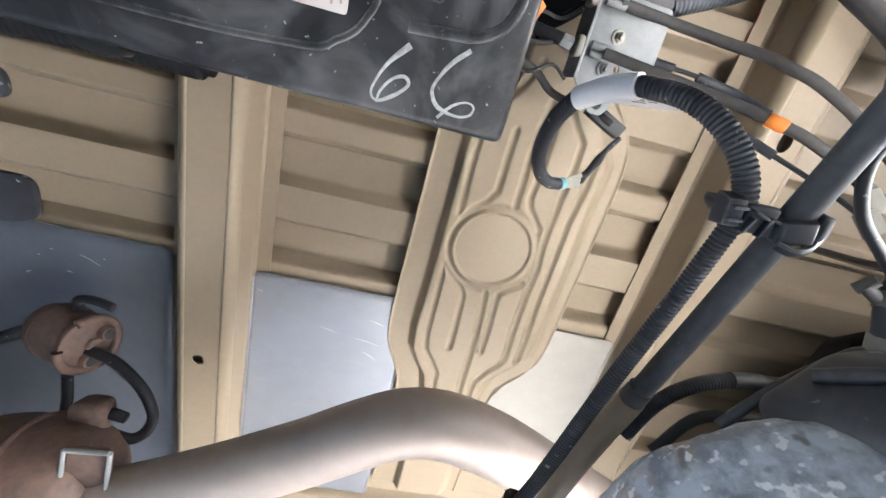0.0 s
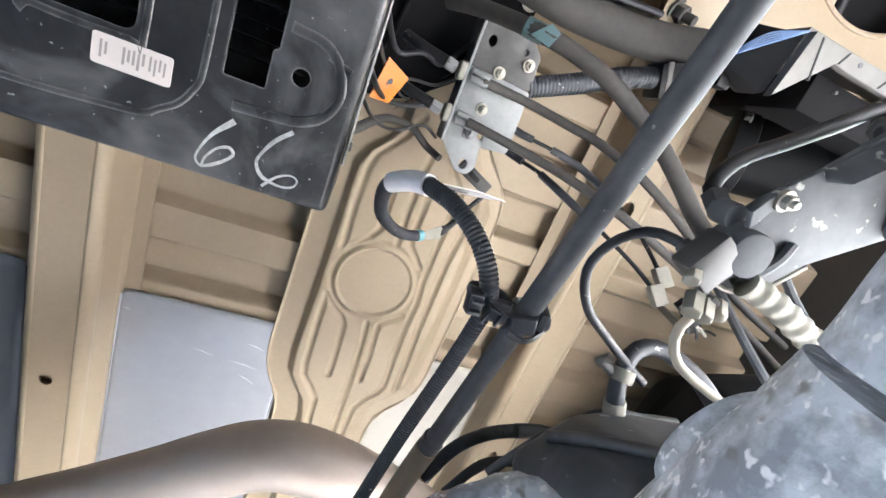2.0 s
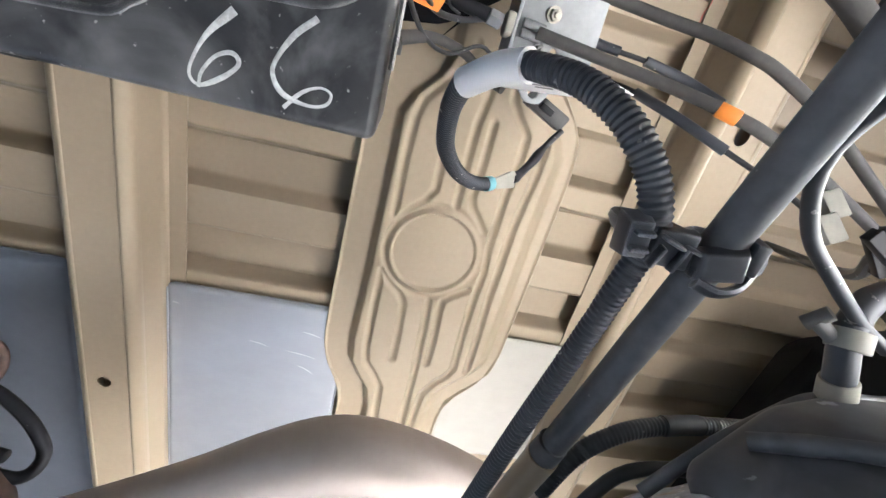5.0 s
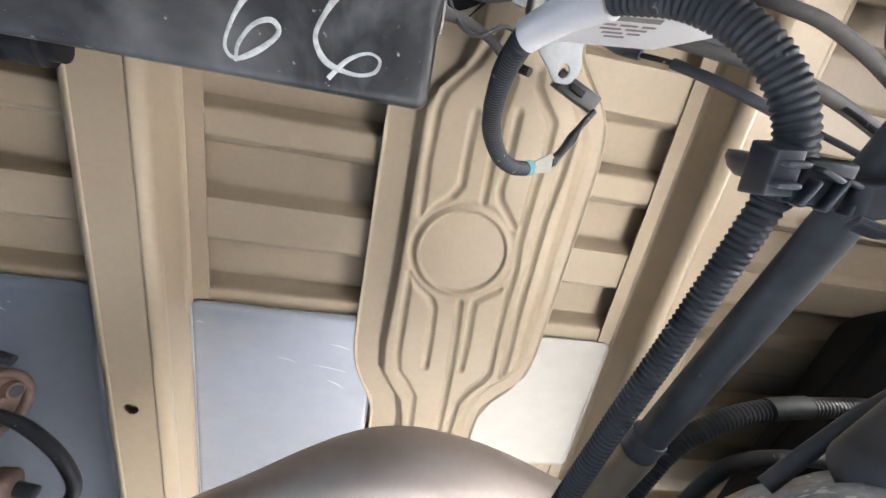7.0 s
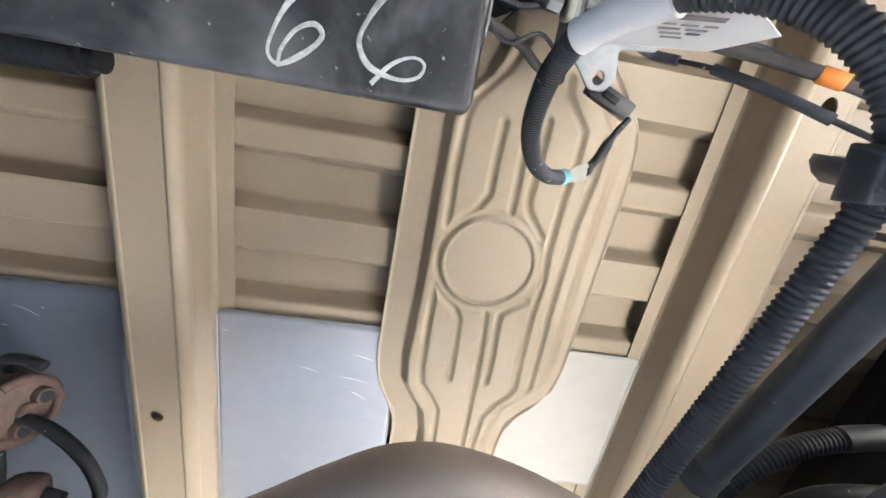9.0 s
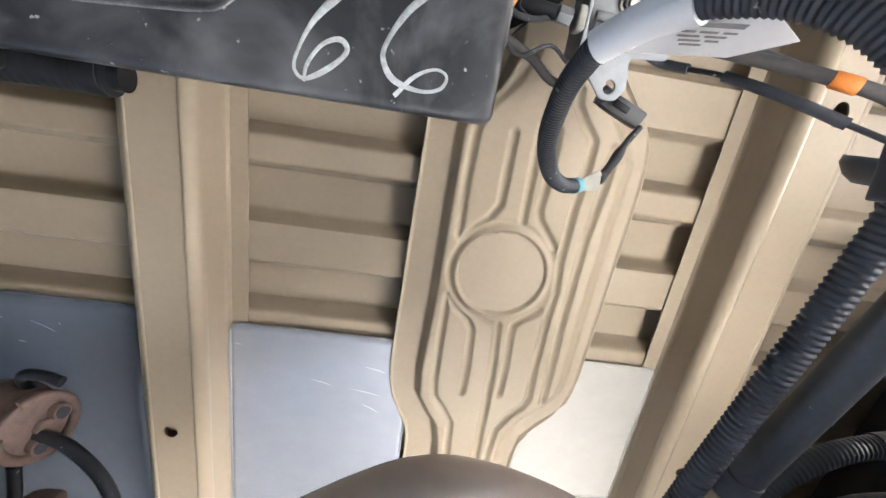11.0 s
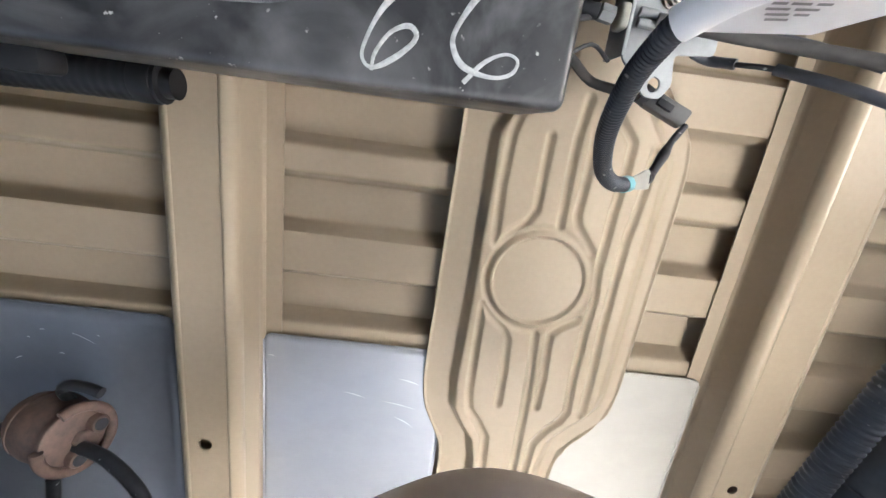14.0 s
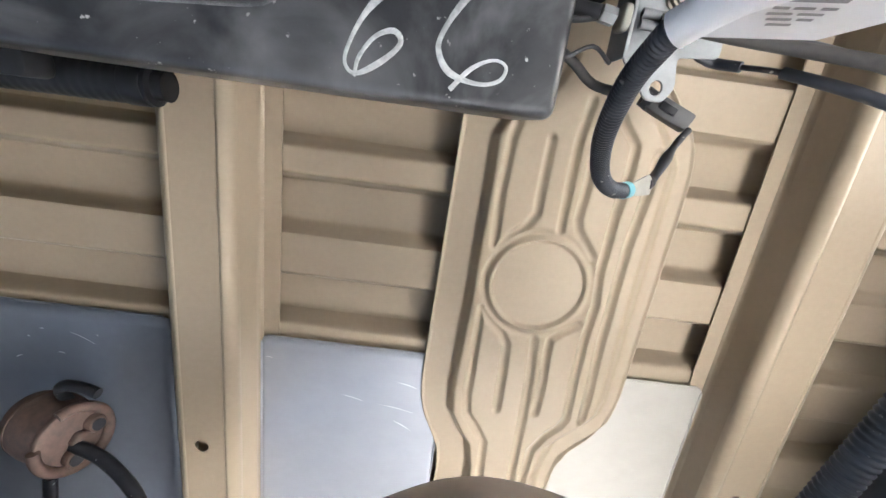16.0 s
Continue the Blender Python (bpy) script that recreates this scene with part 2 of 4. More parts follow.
    if (out[-1] - dense[-1]).length > step * 0.3:
        out.append(dense[-1])
    return out


def sweep(pts, r, step=0.006, seg=12, rings=None, wobble=0.0, flat=1.0):
    """A round bar along a smooth path. r: radius or function of 0..1. rings: (pitch, depth) of a corrugated conduit."""
    if rings:
        step = rings[0] / 6
    path = smooth_path(pts, step)
    bm = bmesh.new()
    up, loops = None, []
    for i, p in enumerate(path):
        d = (path[min(i + 1, len(path) - 1)] - path[max(i - 1, 0)]).normalized()
        if up is None:
            up = d.orthogonal().normalized()
        up = (up - d * up.dot(d)).normalized()
        side = d.cross(up)
        rad = r(i / max(1, len(path) - 1)) if callable(r) else r
        if rings:
            rad += (0.5, 0.45, 0.0, -0.5, -0.5, 0.0)[i % 6] * rings[1]
        if wobble:
            rad *= 1 + wobble * noise.noise(p * 60)
        loops.append([bm.verts.new(p + (up * math.cos(2 * math.pi * k / seg) * flat + side * math.sin(2 * math.pi * k / seg)) * rad) for k in range(seg)])
    for a, b in zip(loops, loops[1:]):
        for k in range(seg):
            bm.faces.new((a[k], a[(k + 1) % seg], b[(k + 1) % seg], b[k]))
    bm.faces.new(loops[0][::-1])
    bm.faces.new(loops[-1])
    return bm


def slab(outline, z0, z1, bevel=0.0, holes=()):
    """A flat plate from an outline in x and y, between two heights. holes: (x, y, radius, stretch along y)."""
    bm = bmesh.new()
    rings = [outline] + [[(x + r * math.cos(a), y + r * k * math.sin(a)) for a in [2 * math.pi * i / 20 for i in range(20)]] for x, y, r, k in holes]
    edges = []
    for ring in rings:
        vs = [bm.verts.new((x, y, z0)) for x, y in ring]
        edges += [bm.edges.new((vs[i], vs[(i + 1) % len(vs)])) for i in range(len(vs))]
    bmesh.ops.triangle_fill(bm, edges=edges, use_beauty=True)
    grown = bmesh.ops.extrude_face_region(bm, geom=bm.faces[:] + bm.edges[:] + bm.verts[:])
    bmesh.ops.translate(bm, vec=(0, 0, z1 - z0), verts=[v for v in grown["geom"] if isinstance(v, bmesh.types.BMVert)])
    bmesh.ops.recalc_face_normals(bm, faces=bm.faces)
    if bevel:
        es = [e for e in bm.edges if len(e.link_faces) == 2 and e.calc_face_angle(0) > 1.0 and abs(e.verts[0].co.z - e.verts[1].co.z) < 1e-6]
        bmesh.ops.bevel(bm, geom=es, offset=bevel, segments=2, affect="EDGES", profile=0.5)
    return bm


def rounded(points, r, n=5):
    """An outline with its corners rounded."""
    out, m = [], len(points)
    for i in range(m):
        a, b, c = Vector(points[i - 1]), Vector(points[i]), Vector(points[(i + 1) % m])
        u, v = (a - b), (c - b)
        k = min(r, u.length * 0.45, v.length * 0.45)
        p, q = b + u.normalized() * k, b + v.normalized() * k
        for j in range(n + 1):
            t = j / n
            out.append(tuple(p * (1 - t) ** 2 + b * 2 * t * (1 - t) + q * t * t))
    return out


def hex_bolt(at, axis, r=0.006, h=0.005, shank=0.0, washer=True):
    a, d = Vector(at), Vector(axis).normalized()
    parts = [cylinder(a, a + d * h, r, seg=6, bevel=0.0006)]
    if washer:
        parts.append(cylinder(a - d * 0.001, a + d * 0.0012, r * 1.35, seg=18))
    if shank:
        parts.append(cylinder(a, a + d * (h + shank), r * 0.55, seg=12, bevel=0.0006))
    return merge(*parts)


def solid(ob, depth, offset=1):
    m = ob.modifiers.new("thickness", "SOLIDIFY")
    m.thickness, m.offset = depth, offset
    return ob


# ---- ground, bed floor and unseen walls added to shape the light ----
bm = bmesh.new()
bmesh.ops.create_grid(bm, x_segments=40, y_segments=40, size=1)
for v in bm.verts:
    v.co = Vector((math.copysign(abs(v.co.x) ** 3, v.co.x) * 400, math.copysign(abs(v.co.y) ** 3, v.co.y) * 400, 0))
tagged(mesh_ob("ground", bm, GROUND), "dry grey asphalt ground in sunlight", "ground", kind="structure")

BED_LOW, BED_HIGH = 0.8035, 0.826
X0, X1, Y0, Y1 = -1.90, 1.05, -0.66, 0.90


RIBS = [(-0.009, 0.046), (0.082, 0.024), (0.192, 0.043)]  # far edge and width of three neighbouring ribs
RIBS = [(e - 0.203 * k, w) for k in (1, 2, 3) for e, w in ((0.082, 0.030), (0.192, 0.043))] + RIBS + [(0.192 + 0.1085 * k, 0.045) for k in range(1, 8)]


def rib_height(y):
    """Height of the corrugated floor's underside: flat ribs between sloping channel walls."""
    d = min(max(e - w - y, y - e) for e, w in RIBS)
    k = min(1.0, max(0.0, d / 0.0125))
    return BED_LOW + (BED_HIGH - BED_LOW) * k * k * (3 - 2 * k)


bm = bmesh.new()
ys = [Y0 + 0.002 * i for i in range(int((Y1 - Y0) / 0.002) + 1)]
xs = [X0 + (X1 - X0) * i / 24 for i in range(25)]
grid = [[bm.verts.new((x, y, rib_height(y))) for y in ys] for x in xs]
for a, b in zip(grid, grid[1:]):
    for i in range(len(ys) - 1):
        bm.faces.new((a[i], a[i + 1], b[i + 1], b[i]))
bed = tagged(mesh_ob("bed_floor", bm, PAINT), "corrugated beige painted steel bed floor seen from below", "bed floor", kind="structure")
solid(bed, 0.0015, 1)
# Added walls out of view; their gaps decide where sun and sky get in.
for nm, b in (("blocker_north", block(X0, X1, Y1, Y1 + 0.03, 0.15, 1.25)), ("blocker_south", block(0.36, X1, Y0 - 0.03, Y0, 0.16, 1.25)),
              ("blocker_southwest", block(X0, 0.36, Y0 - 0.03, Y0, 0.0, 1.25)), ("wall_west", block(X0 - 0.03, X0, Y0, Y1, 0.38, 1.25)), ("blocker_west_inner", block(-0.98, -0.93, Y0, Y1, 0.345, 0.79)),
              ("wall_east", block(0.72, 0.75, -0.25, Y1, 0.57, 1.25)), ("blocker_east_end", block(0.72, 0.75, Y0, -0.25, 0.24, 1.25))):
    tagged(mesh_ob(nm, b, BLOCKER_DARK, False), "unseen plain dark wall added round the bed to block light", "side panel", kind="structure")


# ---- crossmembers ----
def crossmember(cx, y0, y1, holes):
    """A pressed hat section under the floor, with rounded bottom edges and two flanges."""
    t = thing("crossmember", "beige painted pressed steel crossmember with punched holes under the bed floor", "crossmember", (cx, y0, 0.80), "crossmembers under the bed")
    prof = []
    for sgn in (-1, 1):
        side = [(0.0420, 0.8015), (0.0396, 0.8008), (0.0378, 0.7985), (0.0370, 0.795), (0.0366, 0.792), (0.0330, 0.763)]
        for i in range(7):
            a = radians(15 * i)
            side.append((0.0210 + 0.0120 * math.cos(a), 0.7620 - 0.0120 * math.sin(a)))
        prof.append([(cx + sgn * x, z) for x, z in side])
    line = prof[0] + prof[1][::-1]
    bm = bmesh.new()
    a = [bm.verts.new((x, y0, z)) for x, z in line]
    b = [bm.verts.new((x, y1, z)) for x, z in line]
    mid = len(prof[0]) - 1
    for i in range(len(line) - 1):
        if i != mid:
            bm.faces.new((a[i], a[i + 1], b[i + 1], b[i]))
    xl, xr = line[mid][0], line[mid + 1][0]
    flat = slab([(xl, y0), (xr, y0), (xr, y1), (xl, y1)], 0.75, 0.75 + 1e-5, holes=holes)
    top = [f for f in flat.faces if f.calc_center_median().z > 0.750005 or abs(f.normal.z) < 0.5]
    bmesh.ops.delete(flat, geom=top, context="FACES")
    bm = merge(bm, flat)
    for sgn in (-1, 1):
        fl = bmesh.new()
        q = [(cx + sgn * 0.0595, 0.8013), (cx + sgn * 0.0421, 0.8013)]
        p4 = [fl.verts.new((q[0][0], y0, q[0][1])), fl.verts.new((q[1][0], y0, q[1][1])), fl.verts.new((q[1][0], y1, q[1][1])), fl.verts.new((q[0][0], y1, q[0][1]))]
        fl.faces.new(p4)
        solid(part("flange", fl, PAINT, t, smooth=False), 0.0018, 0)
    body = part("rail", bm, PAINT, t)
    for p in body.data.polygons:
        if abs(p.normal.z) > 0.995 or p.area > 0.02:
            p.use_smooth = False
    solid(body, 0.002, 0)
    return t


crossmember(-0.3025, -0.655, 0.895, [(-0.306, 0.386, 0.0074, 1.0), (-0.306, -0.12, 0.0062, 1.0)])
crossmember(0.2965, -0.655, 0.895, [(0.2965, -0.043, 0.0085, 1.35), (0.296, 0.382, 0.0062, 1.0)])
crossmember(0.892, -0.655, 0.895, [(0.892, 0.1, 0.0062, 1.0)])


# ---- heat foils on the floor ----
def foil(name, x0, x1, y0, y1, z, mat, label, r=0.008, seed=0.0):
    t = thing(name, label, "heat shield", (x0, y0, z), "heat shields under the bed")
    bm = bmesh.new()
    n, m = 40, 40
    g = []
    for i in range(n + 1):
        row = []
        for j in range(m + 1):
            x, y = x0 + (x1 - x0) * i / n, y0 + (y1 - y0) * j / m
            dx, dy = min(x - x0, x1 - x), min(y - y0, y1 - y)
            if dx < r and dy < r:
                v = Vector((dx - r, dy - r))
                if v.length > r:
                    v = v.normalized() * r
                    x += ((v.x + r) - dx) * (1 if x - x0 < x1 - x else -1)
                    y += ((v.y + r) - dy) * (1 if y - y0 < y1 - y else -1)
            row.append(bm.verts.new((x, y, z + 0.0012 * noise.noise(Vector((x * 9 + seed, y * 14, 0))) + 0.0005 * noise.noise(Vector((x * 40 + seed, y * 60, 3))))))
        g.append(row)
    for a, b in zip(g, g[1:]):
        for j in range(m):
            bm.faces.new((a[j], a[j + 1], b[j + 1], b[j]))
    solid(part("sheet", bm, mat, t), 0.0008, 0)
    for a, b in (((x0 + r, y0), (x1 - r, y0)), ((x0, y0 + r), (x0, y1 - r)), ((x1, y0 + r), (x1, y1 - r))):
        part("hem", sweep([(a[0], a[1], z - 0.0004), ((a[0] + b[0]) / 2, (a[1] + b[1]) / 2, z - 0.0004), (b[0], b[1], z - 0.0004)], 0.0011, 0.01, 8), mat, t, "thin folded foil edge")
    return t


large_foil = foil("heat_foil", -0.262, -0.05, 0.270, 0.66, 0.7985, FOIL, "smooth silver aluminium heat foil stuck under the ribbed floor", seed=1)
foil("heat_foil", 0.10, 0.2535, 0.272, 0.492, 0.7985, FOIL_SMALL, "small silver aluminium heat foil beside the stamped plate", seed=5)
left_foil = foil("heat_foil", -0.78, -0.362, 0.262, 0.90, 0.7985, FOIL_DARK_REFLECTION, "large aluminium heat foil with its dark reflection painted in and light scratches", seed=9)




def scratches(foil_ob, marks, width):
    """Fine bright scratches, a hair below the foil."""
    for (xa, ya), (xb, yb) in marks:
        mid = ((xa + xb) / 2 + 0.0006, (ya + yb) / 2 - 0.0008, 0.7964)
        bm = sweep([(xa, ya, 0.7964), mid, (xb, yb, 0.7964)], lambda u: width * (0.25 + math.sin(math.pi * min(1.0, max(0.0, u)))), 0.002, 6, wobble=0.5)
        for v in bm.verts:
            v.co.z = 0.7964 + (v.co.z - 0.7964) * 0.25
        part("scratch", bm, SCRATCH, foil_ob, "bright scratch")


scratches(large_foil, (((-0.168, 0.336), (-0.143, 0.342)), ((-0.122, 0.344), (-0.082, 0.351)), ((-0.104, 0.311), (-0.08, 0.317)), ((-0.105, 0.365), (-0.082, 0.377)), ((-0.256, 0.296), (-0.248, 0.298))), 0.00035)
scratches(left_foil, (((-0.508, 0.294), (-0.502, 0.294)), ((-0.474, 0.294), (-0.449, 0.306)), ((-0.491, 0.322), (-0.483, 0.323)), ((-0.523, 0.305), (-0.519, 0.306)), ((-0.446, 0.294), (-0.443, 0.296)), ((-0.54, 0.335), (-0.532, 0.331))), 0.00045)

# ---- stamped plate ----
PL_C = 0.0425


def plate_edges(y):
    """The plate's outer edges along its length."""
    return (float(np.interp(y, [-0.20, -0.07, -0.05, 0.02, 0.30, 0.335, 0.363, 0.387, 0.41, 0.62], [-0.04, -0.05, -0.070, -0.0715, -0.0765, -0.073, -0.062, -0.048, -0.044, -0.044])),
            float(np.interp(y, [-0.20, -0.06, -0.035, -0.013, 0.002, 0.03, 0.06, 0.25, 0.305, 0.345, 0.37, 0.392, 0.427, 0.62], [0.095, 0.105, 0.122, 0.145, 0.155, 0.1605, 0.1615, 0.158, 0.157, 0.148, 0.122, 0.105, 0.099, 0.099])))


def raised_edges(y):
    """The edges of its raised middle."""
    return (float(np.interp(y, [-0.20, -0.05, -0.022, 0.0, 0.02, 0.06, 0.2, 0.30, 0.335, 0.36, 0.377, 0.41, 0.62], [0.0, 0.002, -0.007, -0.028, -0.038, -0.038, -0.039, -0.042, -0.039, -0.025, -0.013, -0.006, -0.004])),
            float(np.interp(y, [-0.20, -0.05, -0.02, 0.01, 0.03, 0.1, 0.3, 0.32, 0.335, 0.35, 0.37, 0.41, 0.62], [0.085, 0.09, 0.105, 0.128, 0.139, 0.137, 0.136, 0.132, 0.122, 0.105, 0.087, 0.079, 0.078])))


def step_up(d, w):
    k = min(1.0, max(0.0, d / w + 0.5))
    return k * k * (3 - 2 * k)


CX, CY, CR = 0.031, 0.166, 0.0485
GROOVES = [[(0.020, -0.056), (0.007, -0.030), (-0.019, 0.002), (-0.0235, 0.020), (-0.0250, 0.070), (-0.0230, 0.128)],
           [(0.014, 0.018), (0.0135, 0.055), (0.0140, 0.090), (0.005, 0.105), (-0.008, 0.1165), (-0.019, 0.133)],
           [(0.044, -0.020), (0.0395, 0.015), (0.0395, 0.055), (0.041, 0.107)],
           [(0.0565, 0.010), (0.057, 0.056), (0.0555, 0.091), (0.059, 0.102), (0.080, 0.128)],
           [(0.118, 0.018), (0.117, 0.059), (0.112, 0.113), (0.112, 0.157), (0.112, 0.219), (0.1145, 0.284), (0.115, 0.327)]]
GROOVES += [[(0.068, -0.030), (0.070, -0.016), (0.080, -0.002), (0.094, 0.014), (0.0945, 0.040), (0.0915, 0.085), (0.091, 0.145), (0.095, 0.179), (0.093, 0.221), (0.094, 0.280), (0.0965, 0.326), (0.0905, 0.339), (0.077, 0.353), (0.064, 0.376), (0.061, 0.44)],
            [(-0.024, 0.198), (-0.024, 0.251), (-0.023, 0.311), (-0.0195, 0.334), (-0.006, 0.352), (0.006, 0.372), (0.010, 0.44)],
            [(-0.024, 0.199), (-0.012, 0.213), (0.003, 0.226), (0.010, 0.239), (0.0125, 0.283), (0.0135, 0.323)],
            [(0.039, 0.227), (0.043, 0.271), (0.046, 0.333), (0.048, 0.44)],
            [(0.083, 0.205), (0.064, 0.218), (0.056, 0.226), (0.056, 0.24), (0.059, 0.284), (0.059, 0.322)]]


def seg_dist(px, py, a, b):
    vx, vy = b[0] - a[0], b[1] - a[1]
    t = max(0.0, min(1.0, ((px - a[0]) * vx + (py - a[1]) * vy) / (vx * vx + vy * vy + 1e-12)))
    return math.hypot(px - a[0] - t * vx, py - a[1] - t * vy)


def plate_z(x, y):
    left, right = raised_edges(y)
    z = 0.7965 - 0.0125 * min(step_up(x - left, 0.011), step_up(right - x, 0.020))
    near = min(seg_dist(x, y, p, q) for g in GROOVES for p, q in zip(g, g[1:]))
    groove = 0.0040 * max(0.0, 1 - (near / 0.0060) ** 2) ** 1.5
    dx, dy = x - CX, y - CY
    rr = math.hypot(dx, dy)
    ring = (0.0042 - 0.0018 * dx / (rr + 1e-6)) * max(0.0, 1 - ((rr - CR - 0.0085) / 0.0055) ** 2) ** 1.5
    z += max(groove, ring * 0.8)
    z += 0.0036 * step_up(CR - rr, 0.0028)
    a, b = plate_edges(y)
    lip = min(x - a, b - x)
    if lip < 0.003:
        z -= 0.0024 * (1 - lip / 0.003)
    return z


bm = bmesh.new()
rows = []
NY, NX = 400, 190
for j in range(NY + 1):
    y = -0.20 + 0.82 * j / NY
    ends = [plate_edges(y + 0.004 * k) for k in range(-4, 5)]
    a, b = sum(e[0] for e in ends) / 9, sum(e[1] for e in ends) / 9
    rows.append([bm.verts.new((a + (b - a) * i / NX, y, plate_z(a + (b - a) * i / NX, y))) for i in range(NX + 1)])
for a, b in zip(rows, rows[1:]):
    for i in range(NX):
        bm.faces.new((a[i], a[i + 1], b[i + 1], b[i]))
plate = thing("stamped_plate", "beige painted stamped steel plate with beads and a round emboss", "reinforcement plate", (PL_C, 0.17, 0.80))
solid(part("pressing", bm, PAINT, plate), 0.0012, 1)

# ---- exhaust ----
ex = thing("exhaust_pipe", "bent tan stainless steel exhaust pipe under the bed floor", "exhaust pipe", (0, 0.29, 0.6))
part("pipe", sweep([(-0.75, 0.70, 0.60), (-0.44, 0.52, 0.605), (-0.262, 0.425, 0.605), (-0.15, 0.357, 0.605), (-0.085, 0.311, 0.605), (-0.045, 0.289, 0.605), (-0.005, 0.286, 0.605), (0.05, 0.302, 0.605), (0.12, 0.334, 0.603), (0.30, 0.42, 0.60), (0.6, 0.56, 0.6)], 0.032, 0.008, 32), STEEL, ex)


def cut(ob, *cutters):
    """Take the cutters' shapes out of ob's mesh for good."""
    for c in cutters:
        tool = mesh_ob("cutter", c, ob.data.materials[0], False)
        mod = ob.modifiers.new("cut", "BOOLEAN")
        mod.operation, mod.object, mod.solver = "DIFFERENCE", tool, "EXACT"
        bpy.context.view_layer.update()
        me = bpy.data.meshes.new_from_object(ob.evaluated_get(bpy.context.evaluated_depsgraph_get()))
        ob.modifiers.remove(mod)
        ob.data = me
        bpy.data.objects.remove(tool)
    ob.data.polygons.foreach_set("use_smooth", [True] * len(ob.data.polygons))
    ob.data.set_sharp_from_angle(angle=radians(35))
    return ob


def hull(points, bevel=0.004, seg=3):
    bm = bmesh.new()
    for p in points:
        bm.verts.new(p)
    res = bmesh.ops.convex_hull(bm, input=bm.verts)
    bmesh.ops.delete(bm, geom=[g for g in res["geom_interior"] if isinstance(g, bmesh.types.BMVert)], context="VERTS")
    bmesh.ops.dissolve_limit(bm, angle_limit=radians(6), verts=bm.verts, edges=bm.edges)
    bmesh.ops.bevel(bm, geom=bm.edges[:], offset=bevel, segments=seg, affect="EDGES", profile=0.5)
    return bm


def sheet(corners, depth=0.0006):
    """A thin flat piece from its corners, given a small thickness."""
    bm = bmesh.new()
    f = bm.faces.new([bm.verts.new(c) for c in corners])
    bm.normal_update()
    n = f.normal.copy()
    g = bmesh.ops.extrude_face_region(bm, geom=[f])
    bmesh.ops.translate(bm, vec=n * depth, verts=[v for v in g["geom"] if isinstance(v, bmesh.types.BMVert)])
    return bm


def bars(name, parent, origin, along, across, rows, mat, label=""):
    """Unreadable print: short bars on a flat label. rows: (start, end, offset, height)."""
    o, u, v = Vector(origin), Vector(along), Vector(across)
    bms = []
    for s, e, w, h in rows:
        bms.append(sheet([o + u * s + v * w, o + u * e + v * w, o + u * e + v * (w + h), o + u * s + v * (w + h)], 0.0002))
    return part(name, merge(*bms), mat, parent, label)


# ---- black control module with slots ----
mod = thing("control_module", "scratched black steel electronics housing with slots and handwritten white numerals", "module", (-0.3, -0.1, 0.535))
ZB = 0.535
bm = block(-0.86, -0.0505, -0.46, 0.0095, ZB, 0.61, 0.0045, 4)
house = part("housing", bm, DARK_STEEL, mod)
cut(house, block(-0.858, -0.0525, -0.458, 0.0075, ZB + 0.002, 0.608, 0.003, 3),
    slab(rounded([(-0.1195, -0.0485), (-0.1195, -0.18), (-0.0955, -0.18), (-0.0955, -0.0705), (-0.0985, -0.069), (-0.0985, -0.0485)], 0.0012, 3), ZB - 0.01, ZB + 0.012),
    slab(rounded([(-0.205, -0.052), (-0.205, -0.18), (-0.1605, -0.18), (-0.1605, -0.052)], 0.007, 5), ZB - 0.01, ZB + 0.012),
    slab(rounded([(-0.30, -0.052), (-0.30, -0.18), (-0.255, -0.18), (-0.255, -0.052)], 0.007, 5), ZB - 0.01, ZB + 0.012),
    cylinder((-0.0822, -0.0605, ZB - 0.01), (-0.0822, -0.0605, ZB + 0.012), 0.0047))
part("emboss", sweep([(-0.112, -0.0345, ZB), (-0.094, -0.036, ZB), (-0.078, -0.038, ZB), (-0.066, -0.045, ZB), (-0.0605, -0.058, ZB), (-0.064, -0.072, ZB), (-0.074, -0.081, ZB), (-0.092, -0.083, ZB)], 0.0030, 0.003, 10, flat=1.0), DARK_STEEL, mod)
part("emboss", sweep([(-0.86, -0.012, ZB), (-0.30, -0.010, ZB), (-0.17, -0.013, ZB), (-0.145, -0.020, ZB), (-0.132, -0.034, ZB), (-0.128, -0.06, ZB), (-0.128, -0.2, ZB)], 0.0019, 0.004, 8), DARK_STEEL, mod)
for k in range(12):
    y = -0.175 + 0.0105 * k
    part("cooling_fin", block(-0.31, -0.09, y, y + 0.0010, 0.572, 0.60), BLACK_PLASTIC, mod)
part("slot_rim", sweep([(-0.209, -0.18, ZB), (-0.209, -0.054, ZB), (-0.203, -0.048, ZB), (-0.163, -0.048, ZB), (-0.1565, -0.054, ZB), (-0.1565, -0.18, ZB)], 0.0019, 0.003, 8), DARK_STEEL, mod, "raised worn rim round a slot")
part("seam", sweep([(-0.0495, -0.02, 0.552), (-0.0495, -0.2, 0.552)], 0.0014, 0.01, 6), DARK_STEEL, mod)
part("screw", hex_bolt((-0.0505, -0.03, 0.566), (1, 0, 0), 0.0035, 0.004), ZINC_DARK, mod, "small dark screw head on the side")
for x, y in ((-0.056, -0.12), (-0.056, -0.075), (-0.056, -0.155)):
    part("rib", sweep([(x - 0.015, y, ZB), (x - 0.008, y + 0.001, ZB), (x - 0.002, y + 0.003, ZB)], lambda u: 0.0008 + 0.0022 * u, 0.002, 8), DARK_STEEL, mod)
